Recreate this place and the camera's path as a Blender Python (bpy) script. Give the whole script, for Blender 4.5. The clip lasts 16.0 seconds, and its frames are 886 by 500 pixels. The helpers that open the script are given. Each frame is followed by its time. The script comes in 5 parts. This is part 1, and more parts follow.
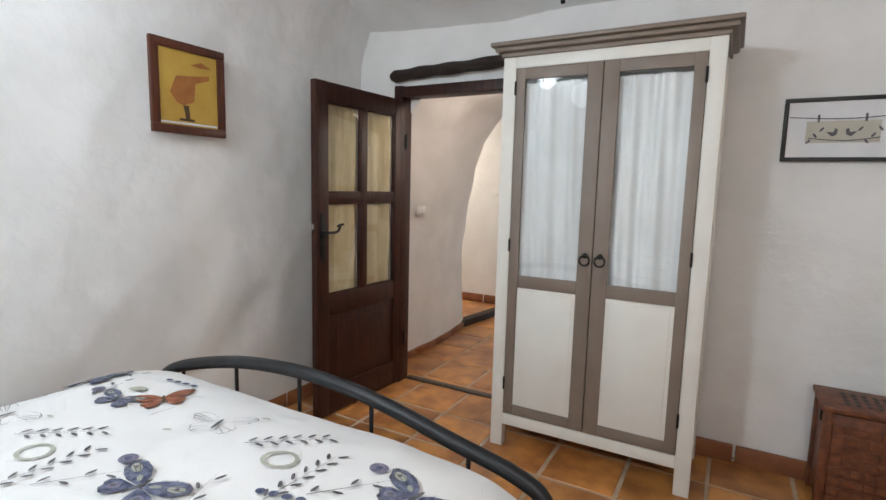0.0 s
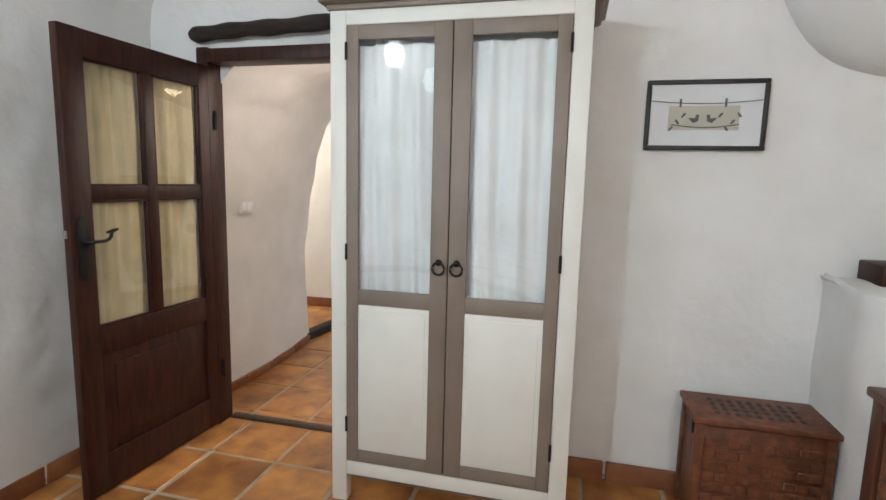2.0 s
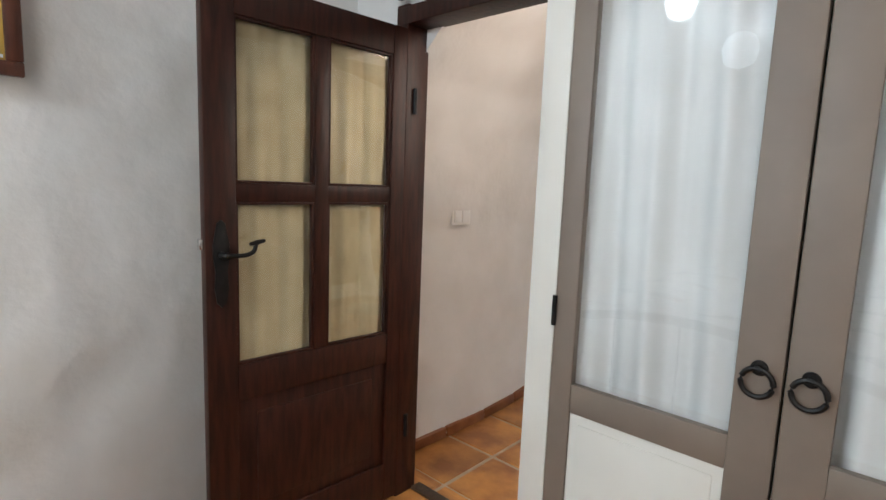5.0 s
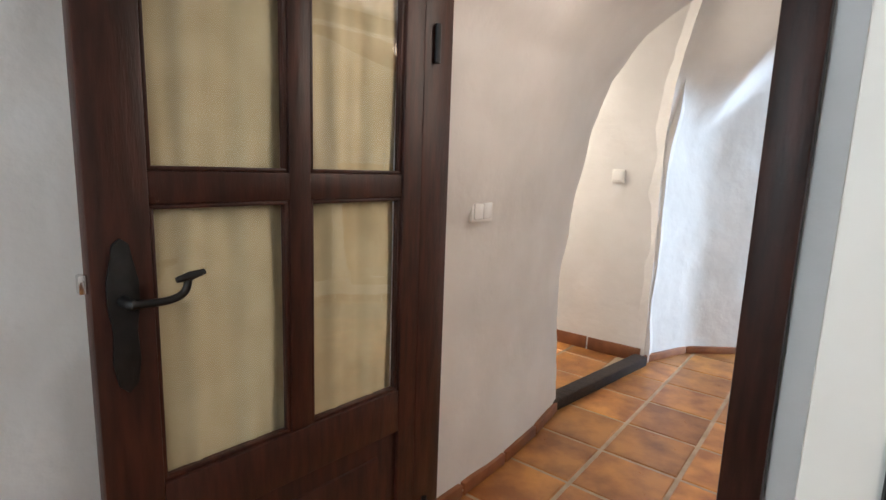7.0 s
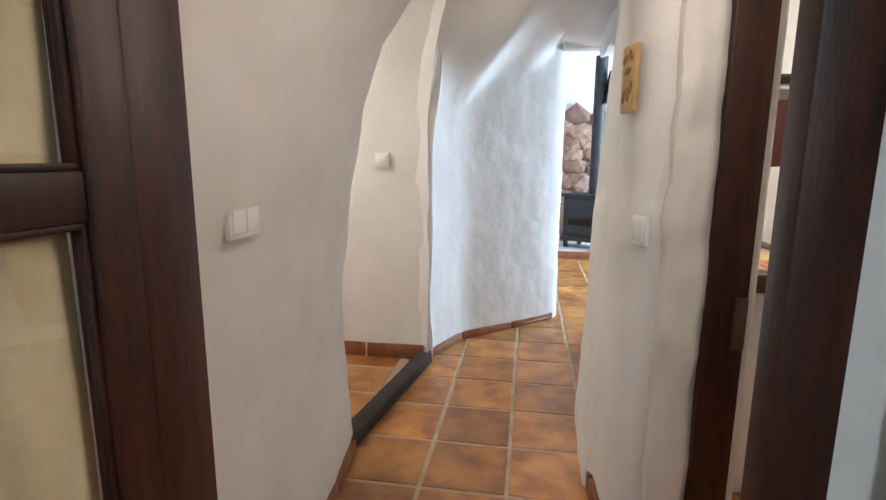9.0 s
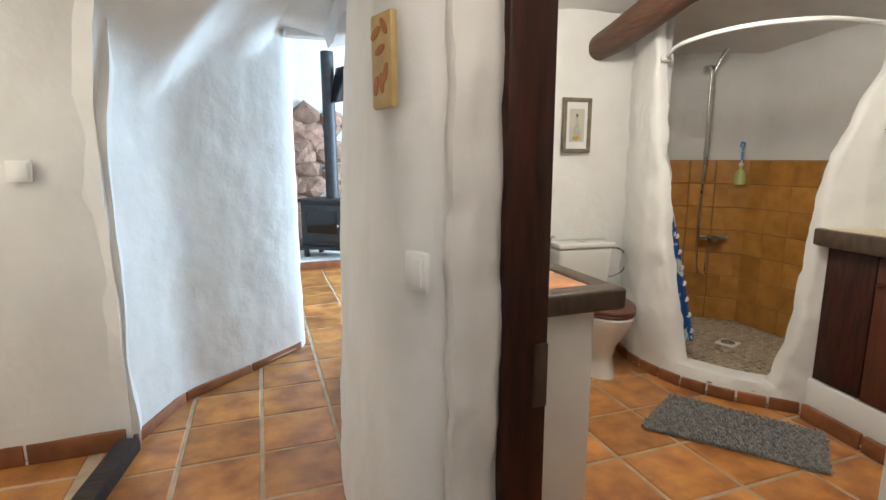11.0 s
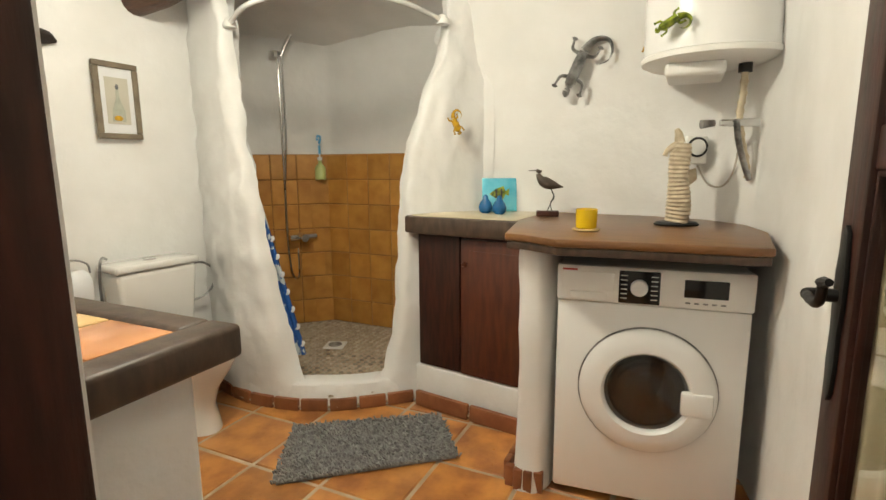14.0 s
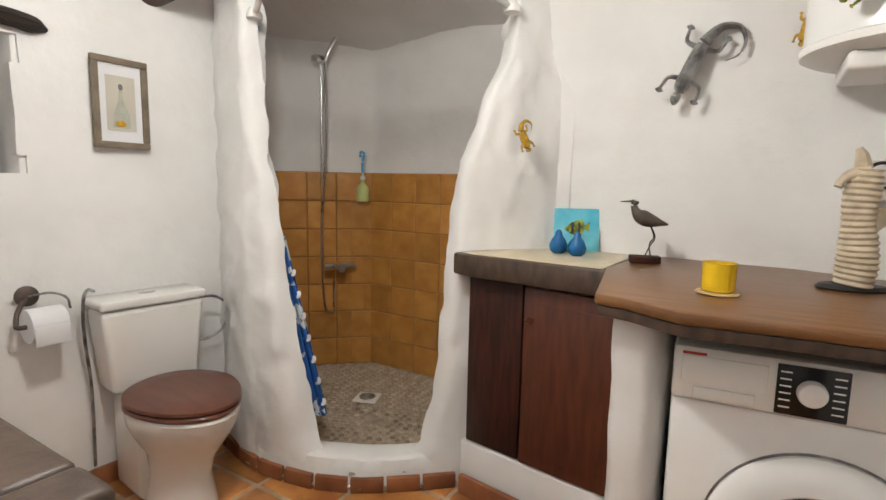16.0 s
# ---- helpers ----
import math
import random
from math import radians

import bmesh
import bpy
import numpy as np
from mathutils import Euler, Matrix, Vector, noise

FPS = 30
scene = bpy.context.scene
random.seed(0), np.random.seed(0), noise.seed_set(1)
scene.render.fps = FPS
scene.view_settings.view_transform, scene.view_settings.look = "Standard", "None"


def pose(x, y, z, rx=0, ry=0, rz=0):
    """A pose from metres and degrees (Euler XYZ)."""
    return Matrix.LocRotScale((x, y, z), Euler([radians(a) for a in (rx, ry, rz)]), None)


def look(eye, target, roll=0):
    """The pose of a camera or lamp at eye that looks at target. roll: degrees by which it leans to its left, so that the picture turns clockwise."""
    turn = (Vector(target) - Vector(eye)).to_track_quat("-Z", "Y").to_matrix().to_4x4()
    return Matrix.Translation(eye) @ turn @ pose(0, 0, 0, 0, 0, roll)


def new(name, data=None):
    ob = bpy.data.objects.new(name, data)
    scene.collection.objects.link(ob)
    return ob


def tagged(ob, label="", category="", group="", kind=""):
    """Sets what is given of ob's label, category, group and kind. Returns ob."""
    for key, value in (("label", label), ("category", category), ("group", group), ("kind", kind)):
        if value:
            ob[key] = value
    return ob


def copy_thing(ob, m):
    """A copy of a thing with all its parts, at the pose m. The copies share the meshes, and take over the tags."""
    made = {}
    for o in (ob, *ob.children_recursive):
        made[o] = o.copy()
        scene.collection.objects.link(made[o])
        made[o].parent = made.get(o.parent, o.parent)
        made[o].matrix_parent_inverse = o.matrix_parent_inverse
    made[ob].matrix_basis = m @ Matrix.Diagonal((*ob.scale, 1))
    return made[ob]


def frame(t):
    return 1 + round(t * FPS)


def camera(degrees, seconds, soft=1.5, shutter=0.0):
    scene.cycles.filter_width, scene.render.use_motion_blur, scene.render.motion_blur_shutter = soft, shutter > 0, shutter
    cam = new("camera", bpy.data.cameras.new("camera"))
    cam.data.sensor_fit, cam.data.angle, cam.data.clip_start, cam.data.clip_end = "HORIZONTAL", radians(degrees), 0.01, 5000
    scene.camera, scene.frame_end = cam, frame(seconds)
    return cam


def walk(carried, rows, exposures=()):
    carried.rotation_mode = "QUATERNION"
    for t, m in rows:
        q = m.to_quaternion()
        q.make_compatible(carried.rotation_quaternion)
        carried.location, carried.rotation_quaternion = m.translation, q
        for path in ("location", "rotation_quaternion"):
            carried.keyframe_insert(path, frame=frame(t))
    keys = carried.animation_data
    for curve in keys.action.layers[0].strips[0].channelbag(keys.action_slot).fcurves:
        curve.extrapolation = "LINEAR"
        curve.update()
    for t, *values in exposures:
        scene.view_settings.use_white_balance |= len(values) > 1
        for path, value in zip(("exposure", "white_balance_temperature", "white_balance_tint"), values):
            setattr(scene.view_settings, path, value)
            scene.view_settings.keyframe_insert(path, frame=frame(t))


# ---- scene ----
cam = camera(81.4, 16.0)
PATH = [
    (0, (-0.056, -0.103, 1.283), (-1.023, 1.629, 1.034), 1.4),
    (0.5, (-0.055, -0.002, 1.28), (-0.87, 1.808, 1.036), 1.8),
    (1, (-0.036, 0.116, 1.271), (-0.722, 1.977, 1.015), 2.0),
    (1.5, (-0.069, 0.261, 1.272), (-0.617, 2.166, 1.006), 1.9),
    (2, (-0.158, 0.404, 1.281), (-0.632, 2.328, 1.015), 1.4),
    (2.5, (-0.195, 0.555, 1.257), (-0.739, 2.462, 0.999), 1.5),
    (3, (-0.205, 0.73, 1.251), (-0.931, 2.576, 0.996), 1.7),
    (3.5, (-0.253, 0.879, 1.247), (-1.161, 2.645, 1.002), 1.8),
    (4, (-0.338, 0.999, 1.248), (-1.418, 2.663, 0.996), 2.1),
    (4.5, (-0.393, 1.14, 1.245), (-1.667, 2.663, 0.998), 2.4),
    (4.7, (-0.41, 1.201, 1.249), (-1.754, 2.662, 1.003), 2.3),
    (6.8, (-0.967, 1.58, 1.253), (-2.239, 3.092, 0.94), 1.7),
    (7, (-1.019, 1.616, 1.253), (-2.248, 3.161, 0.932), 2.0),
    (7.5, (-1.127, 1.709, 1.244), (-2.179, 3.38, 0.928), 1.4),
    (8, (-1.274, 1.784, 1.239), (-2.098, 3.575, 0.905), 0.9),
    (10.3, (-1.439, 2.434, 1.275), (-1.134, 4.378, 0.918), -0.2),
    (10.5, (-1.415, 2.477, 1.279), (-1.023, 4.405, 0.923), -0.2),
    (11, (-1.386, 2.575, 1.277), (-0.736, 4.433, 0.923), -0.2),
    (11.5, (-1.367, 2.693, 1.288), (-0.412, 4.417, 0.952), -0.7),
    (12, (-1.33, 2.772, 1.283), (-0.159, 4.357, 0.945), -0.8),
    (12.5, (-1.252, 2.837, 1.253), (0.117, 4.257, 0.928), -0.4),
    (13, (-1.201, 2.927, 1.212), (0.376, 4.119, 0.907), -1.0),
    (13.5, (-1.151, 3.004, 1.189), (0.57, 3.97, 0.861), -1.0),
    (14, (-1.051, 3.071, 1.187), (0.732, 3.913, 0.854), -0.4),
    (14.5, (-0.942, 3.148, 1.181), (0.86, 3.953, 0.859), 0.2),
    (15, (-0.858, 3.203, 1.186), (0.939, 4.01, 0.841), 0.1),
    (15.5, (-0.736, 3.261, 1.181), (1.028, 4.153, 0.881), 0.5),
    (16, (-0.578, 3.31, 1.195), (1.114, 4.347, 0.941), 1.2),
]
EXPOSURES = [(0, -0.12, 6350, 12), (2, 0.07, 6300, 9), (4.5, -0.02, 6300, 10), (7, 0.05, 6350, 12), (8, -0.24, 6400, 13), (10.5, -0.22, 6200, 6), (12, -0.2, 6250, 3), (13, -0.02, 6650, -3), (14, 0.05, 6500, 0), (14.5, 0.08, 6250, 4), (16, -0.05, 5850, 8)]
walk(cam, [(t, look(eye, target, roll)) for t, eye, target, roll in PATH], EXPOSURES)

# ---- light ----
world = bpy.data.worlds.new("world")
scene.world = world
world.use_nodes = True
wn = world.node_tree
sky = wn.nodes.new("ShaderNodeTexSky")
sky.sky_type, sky.sun_disc = "NISHITA", False
sky.sun_elevation, sky.sun_rotation = radians(40), radians(120)
wn.links.new(sky.outputs[0], wn.nodes["Background"].inputs[0])
wn.nodes["Background"].inputs[1].default_value = 0.1


def bulb(name, place, watts, colour, radius):
    data = bpy.data.lights.new(name, "POINT")
    data.energy, data.color, data.shadow_soft_size = watts, colour, radius
    ob = new(name, data)
    ob.location = place
    return ob


def window_light(name, eye, target, w, h, watts, colour):
    data = bpy.data.lights.new(name, "AREA")
    data.shape, data.size, data.size_y = "RECTANGLE", w, h
    data.energy, data.color = watts, colour
    ob = new(name, data)
    ob.matrix_world = look(eye, target)
    return ob


# Main bedroom light comes from an added, unseen globe that evens the walls.
bulb("added_bedroom_light", (-1.5, -1.0, 2.24), 76, (0.8, 0.93, 1.0), 0.11)
bulb("bedroom_wall_bulb", (-1.36, 0.57, 2.1), 2.5, (0.8, 0.93, 1.0), 0.06)
bulb("bedroom_ceiling_bulb", (0.5, -0.6, 2.1), 38, (1.0, 0.95, 0.9), 0.12)
bulb("bathroom_bulb", (0.0, 4.1, 2.03), 46, (1.0, 0.9, 0.77), 0.07)
# Warm fill added to brighten the side room, without a known lamp.
bulb("side_room_fill_light", (-3.2, 4.4, 2.0), 28, (1.0, 0.88, 0.72), 0.08)
# Added fill for the hall walls, kept out of the camera's view.
bulb("hall_fill_light", (-1.22, 2.95, 1.93), 7.5, (1.0, 0.84, 0.74), 0.06)
window_light("living_window_light", (1.85, 7.9, 1.6), (-1.5, 7.2, 1.0), 1.6, 1.7, 320, (0.6, 0.8, 1.0))

# ---- materials ----


def mat(name, c1, c2=None, rough=0.6, scale=8.0, bump=0.2, fine=60.0, metal=0.0, coord="Object", vary=0.0, stretch=(1, 1, 1), spec=0.5, dist=0.01, lo=0.35, hi=0.65, rvar=0.0):
    m = bpy.data.materials.new(name)
    m.use_nodes = True
    nt = m.node_tree
    n, li = nt.nodes, nt.links
    b = n["Principled BSDF"]
    b.inputs["Roughness"].default_value = rough
    b.inputs["Metallic"].default_value = metal
    b.inputs["Specular IOR Level"].default_value = spec
    c2 = c2 or tuple(v * 0.85 for v in c1)
    tc = n.new("ShaderNodeTexCoord")
    mp = n.new("ShaderNodeMapping")
    mp.inputs["Scale"].default_value = stretch
    if vary:
        info = n.new("ShaderNodeObjectInfo")
        wn_ = n.new("ShaderNodeVectorMath")
        wn_.operation = "SCALE"
        comb = n.new("ShaderNodeCombineXYZ")
        for k in range(3):
            li.new(info.outputs["Random"], comb.inputs[k])
        wn_.inputs[3].default_value = 37.0
        li.new(comb.outputs[0], wn_.inputs[0])
        li.new(wn_.outputs[0], mp.inputs["Location"])
    li.new(tc.outputs[coord], mp.inputs[0])
    a = n.new("ShaderNodeTexNoise")
    a.inputs["Scale"].default_value, a.inputs["Detail"].default_value = scale, 6
    li.new(mp.outputs[0], a.inputs[0])
    r = n.new("ShaderNodeMapRange")
    r.inputs[1].default_value, r.inputs[2].default_value = lo, hi
    li.new(a.outputs[0], r.inputs[0])
    mix = n.new("ShaderNodeMix")
    mix.data_type = "RGBA"
    mix.inputs[6].default_value, mix.inputs[7].default_value = (*c1, 1), (*c2, 1)
    li.new(r.outputs[0], mix.inputs[0])
    out = mix.outputs[2]
    if vary:
        hsv = n.new("ShaderNodeHueSaturation")
        mr = n.new("ShaderNodeMapRange")
        mr.inputs[3].default_value, mr.inputs[4].default_value = 1 - vary, 1 + vary
        li.new(info.outputs["Random"], mr.inputs[0])
        li.new(mr.outputs[0], hsv.inputs["Value"])
        li.new(out, hsv.inputs["Color"])
        out = hsv.outputs[0]
    li.new(out, b.inputs["Base Color"])
    f = n.new("ShaderNodeTexNoise")
    f.inputs["Scale"].default_value, f.inputs["Detail"].default_value = fine, 4
    li.new(mp.outputs[0], f.inputs[0])
    add = n.new("ShaderNodeMath")
    add.operation = "MULTIPLY_ADD"
    add.inputs[1].default_value = 0.4
    li.new(f.outputs[0], add.inputs[0])
    li.new(a.outputs[0], add.inputs[2])
    bp = n.new("ShaderNodeBump")
    bp.inputs["Strength"].default_value, bp.inputs["Distance"].default_value = bump, dist
    li.new(add.outputs[0], bp.inputs["Height"])
    li.new(bp.outputs[0], b.inputs["Normal"])
    if rvar:
        rr = n.new("ShaderNodeMapRange")
        rr.inputs[3].default_value, rr.inputs[4].default_value = rough - rvar, rough + rvar
        li.new(f.outputs[0], rr.inputs[0])
        li.new(rr.outputs[0], b.inputs["Roughness"])
    return m


def glass(name, colour=(1, 1, 1), rough=0.0):
    m = bpy.data.materials.new(name)
    m.use_nodes = True
    b = m.node_tree.nodes["Principled BSDF"]
    b.inputs["Base Color"].default_value = (*colour, 1)
    b.inputs["Transmission Weight"].default_value = 1
    b.inputs["Roughness"].default_value = rough
    b.inputs["IOR"].default_value = 1.45
    return m


def glow(name, colour, strength):
    m = bpy.data.materials.new(name)
    m.use_nodes = True
    b = m.node_tree.nodes["Principled BSDF"]
    b.inputs["Base Color"].default_value = (0.8, 0.8, 0.8, 1)
    b.inputs["Emission Color"].default_value = (*colour, 1)
    b.inputs["Emission Strength"].default_value = strength
    return m


PLASTER = mat("limewashed_plaster", (0.8, 0.795, 0.785), (0.74, 0.735, 0.72), 0.85, 4.0, 0.45, 22, dist=0.016, spec=0.2)
TILE = mat("terracotta_tile", (0.58, 0.26, 0.07), (0.29, 0.106, 0.032), 0.33, 6.5, 0.25, 50, vary=0.22, rvar=0.12, dist=0.004)
GROUT = mat("cement_grout", (0.5, 0.4, 0.3), (0.38, 0.29, 0.2), 0.9, 10, 0.3)
SKIRT = mat("terracotta_skirting", (0.3, 0.115, 0.045), (0.2, 0.07, 0.03), 0.5, 9, 0.2, 60, vary=0.15)
DARKWOOD = mat("dark_stained_wood", (0.05, 0.014, 0.008), (0.02, 0.007, 0.0045), 0.45, 6, 0.25, 40, stretch=(9, 9, 1.2), dist=0.004, rvar=0.1, spec=0.3)
REDWOOD = mat("mahogany_stained_wood", (0.1, 0.026, 0.011), (0.06, 0.016, 0.008), 0.4, 6, 0.2, 40, stretch=(8, 8, 1.2), dist=0.004)
OLDLOG = mat("old_dark_log", (0.035, 0.022, 0.016), (0.018, 0.012, 0.01), 0.8, 6, 0.7, 30, stretch=(2, 9, 9), dist=0.02)
BROWNLOG = mat("brown_varnished_log", (0.12, 0.05, 0.025), (0.06, 0.026, 0.014), 0.5, 5, 0.5, 30, stretch=(9, 1.5, 9), dist=0.012)
WHITEPAINT = mat("cream_white_paint", (0.76, 0.75, 0.7), (0.71, 0.7, 0.65), 0.5, 5, 0.1, 70, dist=0.003)
TAUPE = mat("taupe_paint", (0.225, 0.18, 0.145), (0.19, 0.15, 0.12), 0.5, 5, 0.12, 70, dist=0.003)
CLEAR = glass("clear_glass")
CURTAIN = mat("white_voile", (0.6, 0.61, 0.6), (0.54, 0.55, 0.54), 0.9, 5, 0.1, 200)
CREAMCLOTH = mat("cream_cloth", (0.44, 0.38, 0.24), (0.37, 0.31, 0.185), 0.95, 9, 0.04, 220)
IRON = mat("black_iron", (0.022, 0.021, 0.021), (0.012, 0.012, 0.012), 0.45, 20, 0.15, 90, metal=0.6)
SATIN = mat("satin_black_tube", (0.013, 0.014, 0.016), (0.009, 0.0095, 0.011), 0.42, 20, 0.08, 90, spec=0.35)
SHEET = mat("white_cotton", (0.76, 0.755, 0.745), (0.71, 0.705, 0.7), 0.95, 5, 0.3, 160, dist=0.006)
CHROME = mat("chrome", (0.75, 0.75, 0.75), (0.65, 0.65, 0.65), 0.15, 20, 0.03, 60, metal=1.0)
ENAMEL = mat("white_enamel", (0.84, 0.84, 0.83), (0.81, 0.81, 0.8), 0.25, 4, 0.02, 60)
PORCELAIN = mat("white_porcelain", (0.74, 0.735, 0.71), (0.71, 0.705, 0.68), 0.15, 4, 0.02, 60)
PLASTIC = mat("white_plastic", (0.82, 0.815, 0.79), (0.79, 0.785, 0.76), 0.4, 6, 0.03, 60)
BLACKGLOSS = mat("black_gloss", (0.012, 0.012, 0.013), (0.008, 0.008, 0.009), 0.15, 6, 0.02, 60)
BLACKTRIM = mat("black_paint", (0.015, 0.015, 0.016), (0.01, 0.01, 0.01), 0.5, 10, 0.1, 60)
GREYDARK = mat("dark_grey_rubber", (0.08, 0.082, 0.08), (0.05, 0.05, 0.05), 0.4, 12, 0.05)
PAPER = mat("white_paper", (0.72, 0.73, 0.75), (0.68, 0.69, 0.71), 0.7, 9, 0.03, 90)
CANE = mat("woven_cane", (0.2, 0.065, 0.026), (0.1, 0.032, 0.014), 0.5, 30, 0.6, 140, dist=0.006)
RATTAN = mat("rattan_weave", (0.26, 0.11, 0.05), (0.09, 0.035, 0.018), 0.55, 55, 0.9, 160, dist=0.006)
OCHRE = mat("ochre_glazed_tile", (0.55, 0.28, 0.065), (0.42, 0.19, 0.042), 0.3, 9, 0.2, 50, vary=0.12, dist=0.004)
OCHREJOINT = mat("brown_joint", (0.34, 0.18, 0.06), (0.26, 0.13, 0.04), 0.8, 20, 0.2)
MOSAIC = mat("pebble_mosaic", (0.42, 0.36, 0.27), (0.24, 0.19, 0.13), 0.6, 25, 0.2, 70, vary=0.35)
WALNUT = mat("brown_varnished_board", (0.19, 0.088, 0.03), (0.13, 0.058, 0.02), 0.32, 5, 0.15, 50, stretch=(8, 1.2, 8), dist=0.003, rvar=0.08)
GREYMAT = mat("grey_chenille", (0.34, 0.33, 0.325), (0.19, 0.185, 0.185), 1.0, 40, 0.5, 160)
SEATWOOD = mat("brown_toilet_seat", (0.13, 0.045, 0.025), (0.095, 0.033, 0.02), 0.28, 5, 0.05, 60, stretch=(6, 1, 1))
SILVER = mat("antique_silver", (0.42, 0.42, 0.42), (0.13, 0.13, 0.13), 0.35, 22, 0.6, 90, metal=0.9, dist=0.006)
GOLDLIZ = mat("amber_glass_mosaic", (0.62, 0.36, 0.02), (0.35, 0.2, 0.02), 0.25, 70, 0.5, 120)
GREENLIZ = mat("green_glass_mosaic", (0.35, 0.42, 0.04), (0.07, 0.1, 0.02), 0.25, 60, 0.5, 120)
BLUEGLASS = mat("blue_glass", (0.01, 0.12, 0.32), (0.005, 0.07, 0.22), 0.08, 12, 0.02, 60)
AQUA = mat("aqua_fused_glass", (0.22, 0.62, 0.72), (0.05, 0.38, 0.55), 0.1, 6, 0.1, 40)
YELLOW = mat("yellow_glass", (0.75, 0.5, 0.01), (0.62, 0.4, 0.01), 0.12, 6, 0.03, 60)
BONE = mat("weathered_cream_stone", (0.62, 0.54, 0.4), (0.45, 0.37, 0.26), 0.75, 25, 0.5, 90, dist=0.006)
BROWNPAINT = mat("brown_bird_paint", (0.09, 0.065, 0.05), (0.05, 0.036, 0.028), 0.55, 25, 0.2, 90)
GREYWOOD = mat("grey_brown_frame_wood", (0.2, 0.16, 0.11), (0.14, 0.11, 0.075), 0.6, 6, 0.2, 60, stretch=(3, 3, 3))
YELLOWART = mat("yellow_print", (0.56, 0.37, 0.07), (0.46, 0.28, 0.05), 0.6, 6, 0.05, 90)
RUST = mat("rust_print", (0.38, 0.15, 0.04), (0.3, 0.11, 0.03), 0.6, 20, 0.03)
BROWNINK = mat("brown_ink", (0.1, 0.055, 0.025), (0.07, 0.04, 0.02), 0.7, 20, 0.03)
GREYINK = mat("grey_ink", (0.14, 0.14, 0.15), (0.07, 0.07, 0.08), 0.8, 40, 0.03)
BLUEINK = mat("slate_blue_print", (0.17, 0.185, 0.27), (0.04, 0.05, 0.1), 0.95, 70, 0.03)
MAUVEINK = mat("mauve_print", (0.27, 0.25, 0.34), (0.13, 0.13, 0.19), 0.95, 60, 0.03)
RUSTINK = mat("rust_cotton_print", (0.36, 0.13, 0.07), (0.2, 0.07, 0.04), 0.95, 50, 0.03)
SAGEINK = mat("sage_print", (0.42, 0.43, 0.36), (0.34, 0.35, 0.29), 0.95, 40, 0.03)
BUFF = mat("buff_paper", (0.52, 0.5, 0.43), (0.46, 0.44, 0.37), 0.7, 9, 0.03, 90)
STONE = mat("rough_stone", (0.42, 0.26, 0.19), (0.25, 0.15, 0.11), 0.9, 8, 0.8, 40, vary=0.25, dist=0.03)
STOVEBLACK = mat("stove_grey_black", (0.035, 0.037, 0.042), (0.022, 0.023, 0.026), 0.5, 20, 0.15, 90)
CERAMIC = mat("buff_ceramic", (0.5, 0.36, 0.14), (0.4, 0.26, 0.09), 0.4, 14, 0.3, 60)
BLUECLOTH = mat("blue_shower_cloth", (0.015, 0.09, 0.34), (0.6, 0.66, 0.68), 0.6, 16, 0.15, 60, lo=0.56, hi=0.6)
GREENSOAP = mat("pale_green_soap", (0.55, 0.62, 0.25), (0.48, 0.55, 0.2), 0.35, 8, 0.03)
BLUEPLASTIC = mat("light_blue_plastic", (0.12, 0.42, 0.7), (0.1, 0.36, 0.62), 0.35, 8, 0.03)
REDINK = mat("red_ink", (0.5, 0.05, 0.04), (0.45, 0.04, 0.03), 0.5, 8, 0.02)
RED_TILE = mat("vanity_tile", (0.5, 0.24, 0.1), (0.4, 0.16, 0.06), 0.22, 6, 0.1, 40, vary=0.3)
SAND_TILE = mat("vanity_sand_tile", (0.62, 0.42, 0.18), (0.5, 0.3, 0.12), 0.25, 7, 0.1, 40)
GREYEDGE = mat("worn_dark_edge_wood", (0.075, 0.047, 0.03), (0.036, 0.021, 0.014), 0.45, 6, 0.25, 40, stretch=(6, 6, 2), dist=0.004)
CREAMTILE = mat("cream_tile", (0.6, 0.53, 0.38), (0.5, 0.42, 0.28), 0.3, 9, 0.1, 50)
# Steel coloured dark to carry the shade inside the drum.
DRUM = mat("shaded_drum_steel", (0.1, 0.1, 0.095), (0.02, 0.02, 0.02), 0.12, 14, 0.1, 40, metal=0.9, stretch=(4, 4, 0.6))
CABLE = mat("cream_cable", (0.5, 0.46, 0.4), (0.42, 0.38, 0.33), 0.5, 20, 0.05)

# ---- building helpers ----


def part(name, bm, material, parent=None, label="", smooth=True):
    me = bpy.data.meshes.new(name)
    bmesh.ops.recalc_face_normals(bm, faces=bm.faces[:])
    bm.to_mesh(me)
    bm.free()
    if smooth:
        for p in me.polygons:
            p.use_smooth = True
        me.set_sharp_from_angle(angle=radians(40))
    me.materials.append(material)
    ob = new(name, me)
    if parent is not None:
        ob.parent = parent
    if label:
        tagged(ob, label)
    return ob


def thing(name, label, category, group="", m=None, kind=""):
    ob = new(name)
    ob.empty_display_size = 0.1
    if m is not None:
        ob.matrix_world = m
    return tagged(ob, label, category, group, kind)


def box(x0, x1, y0, y1, z0, z1, bevel=0.004, bm=None, seg=2, m=None):
    b = bmesh.new()
    bmesh.ops.create_cube(b, size=1, matrix=Matrix.Translation(((x0 + x1) / 2, (y0 + y1) / 2, (z0 + z1) / 2)) @ Matrix.Diagonal((x1 - x0, y1 - y0, z1 - z0, 1)))
    if bevel:
        bmesh.ops.bevel(b, geom=b.edges[:], offset=bevel, segments=seg, profile=0.5, affect="EDGES", clamp_overlap=True)
    if m is not None:
        b.transform(m)
    return join(bm, b)


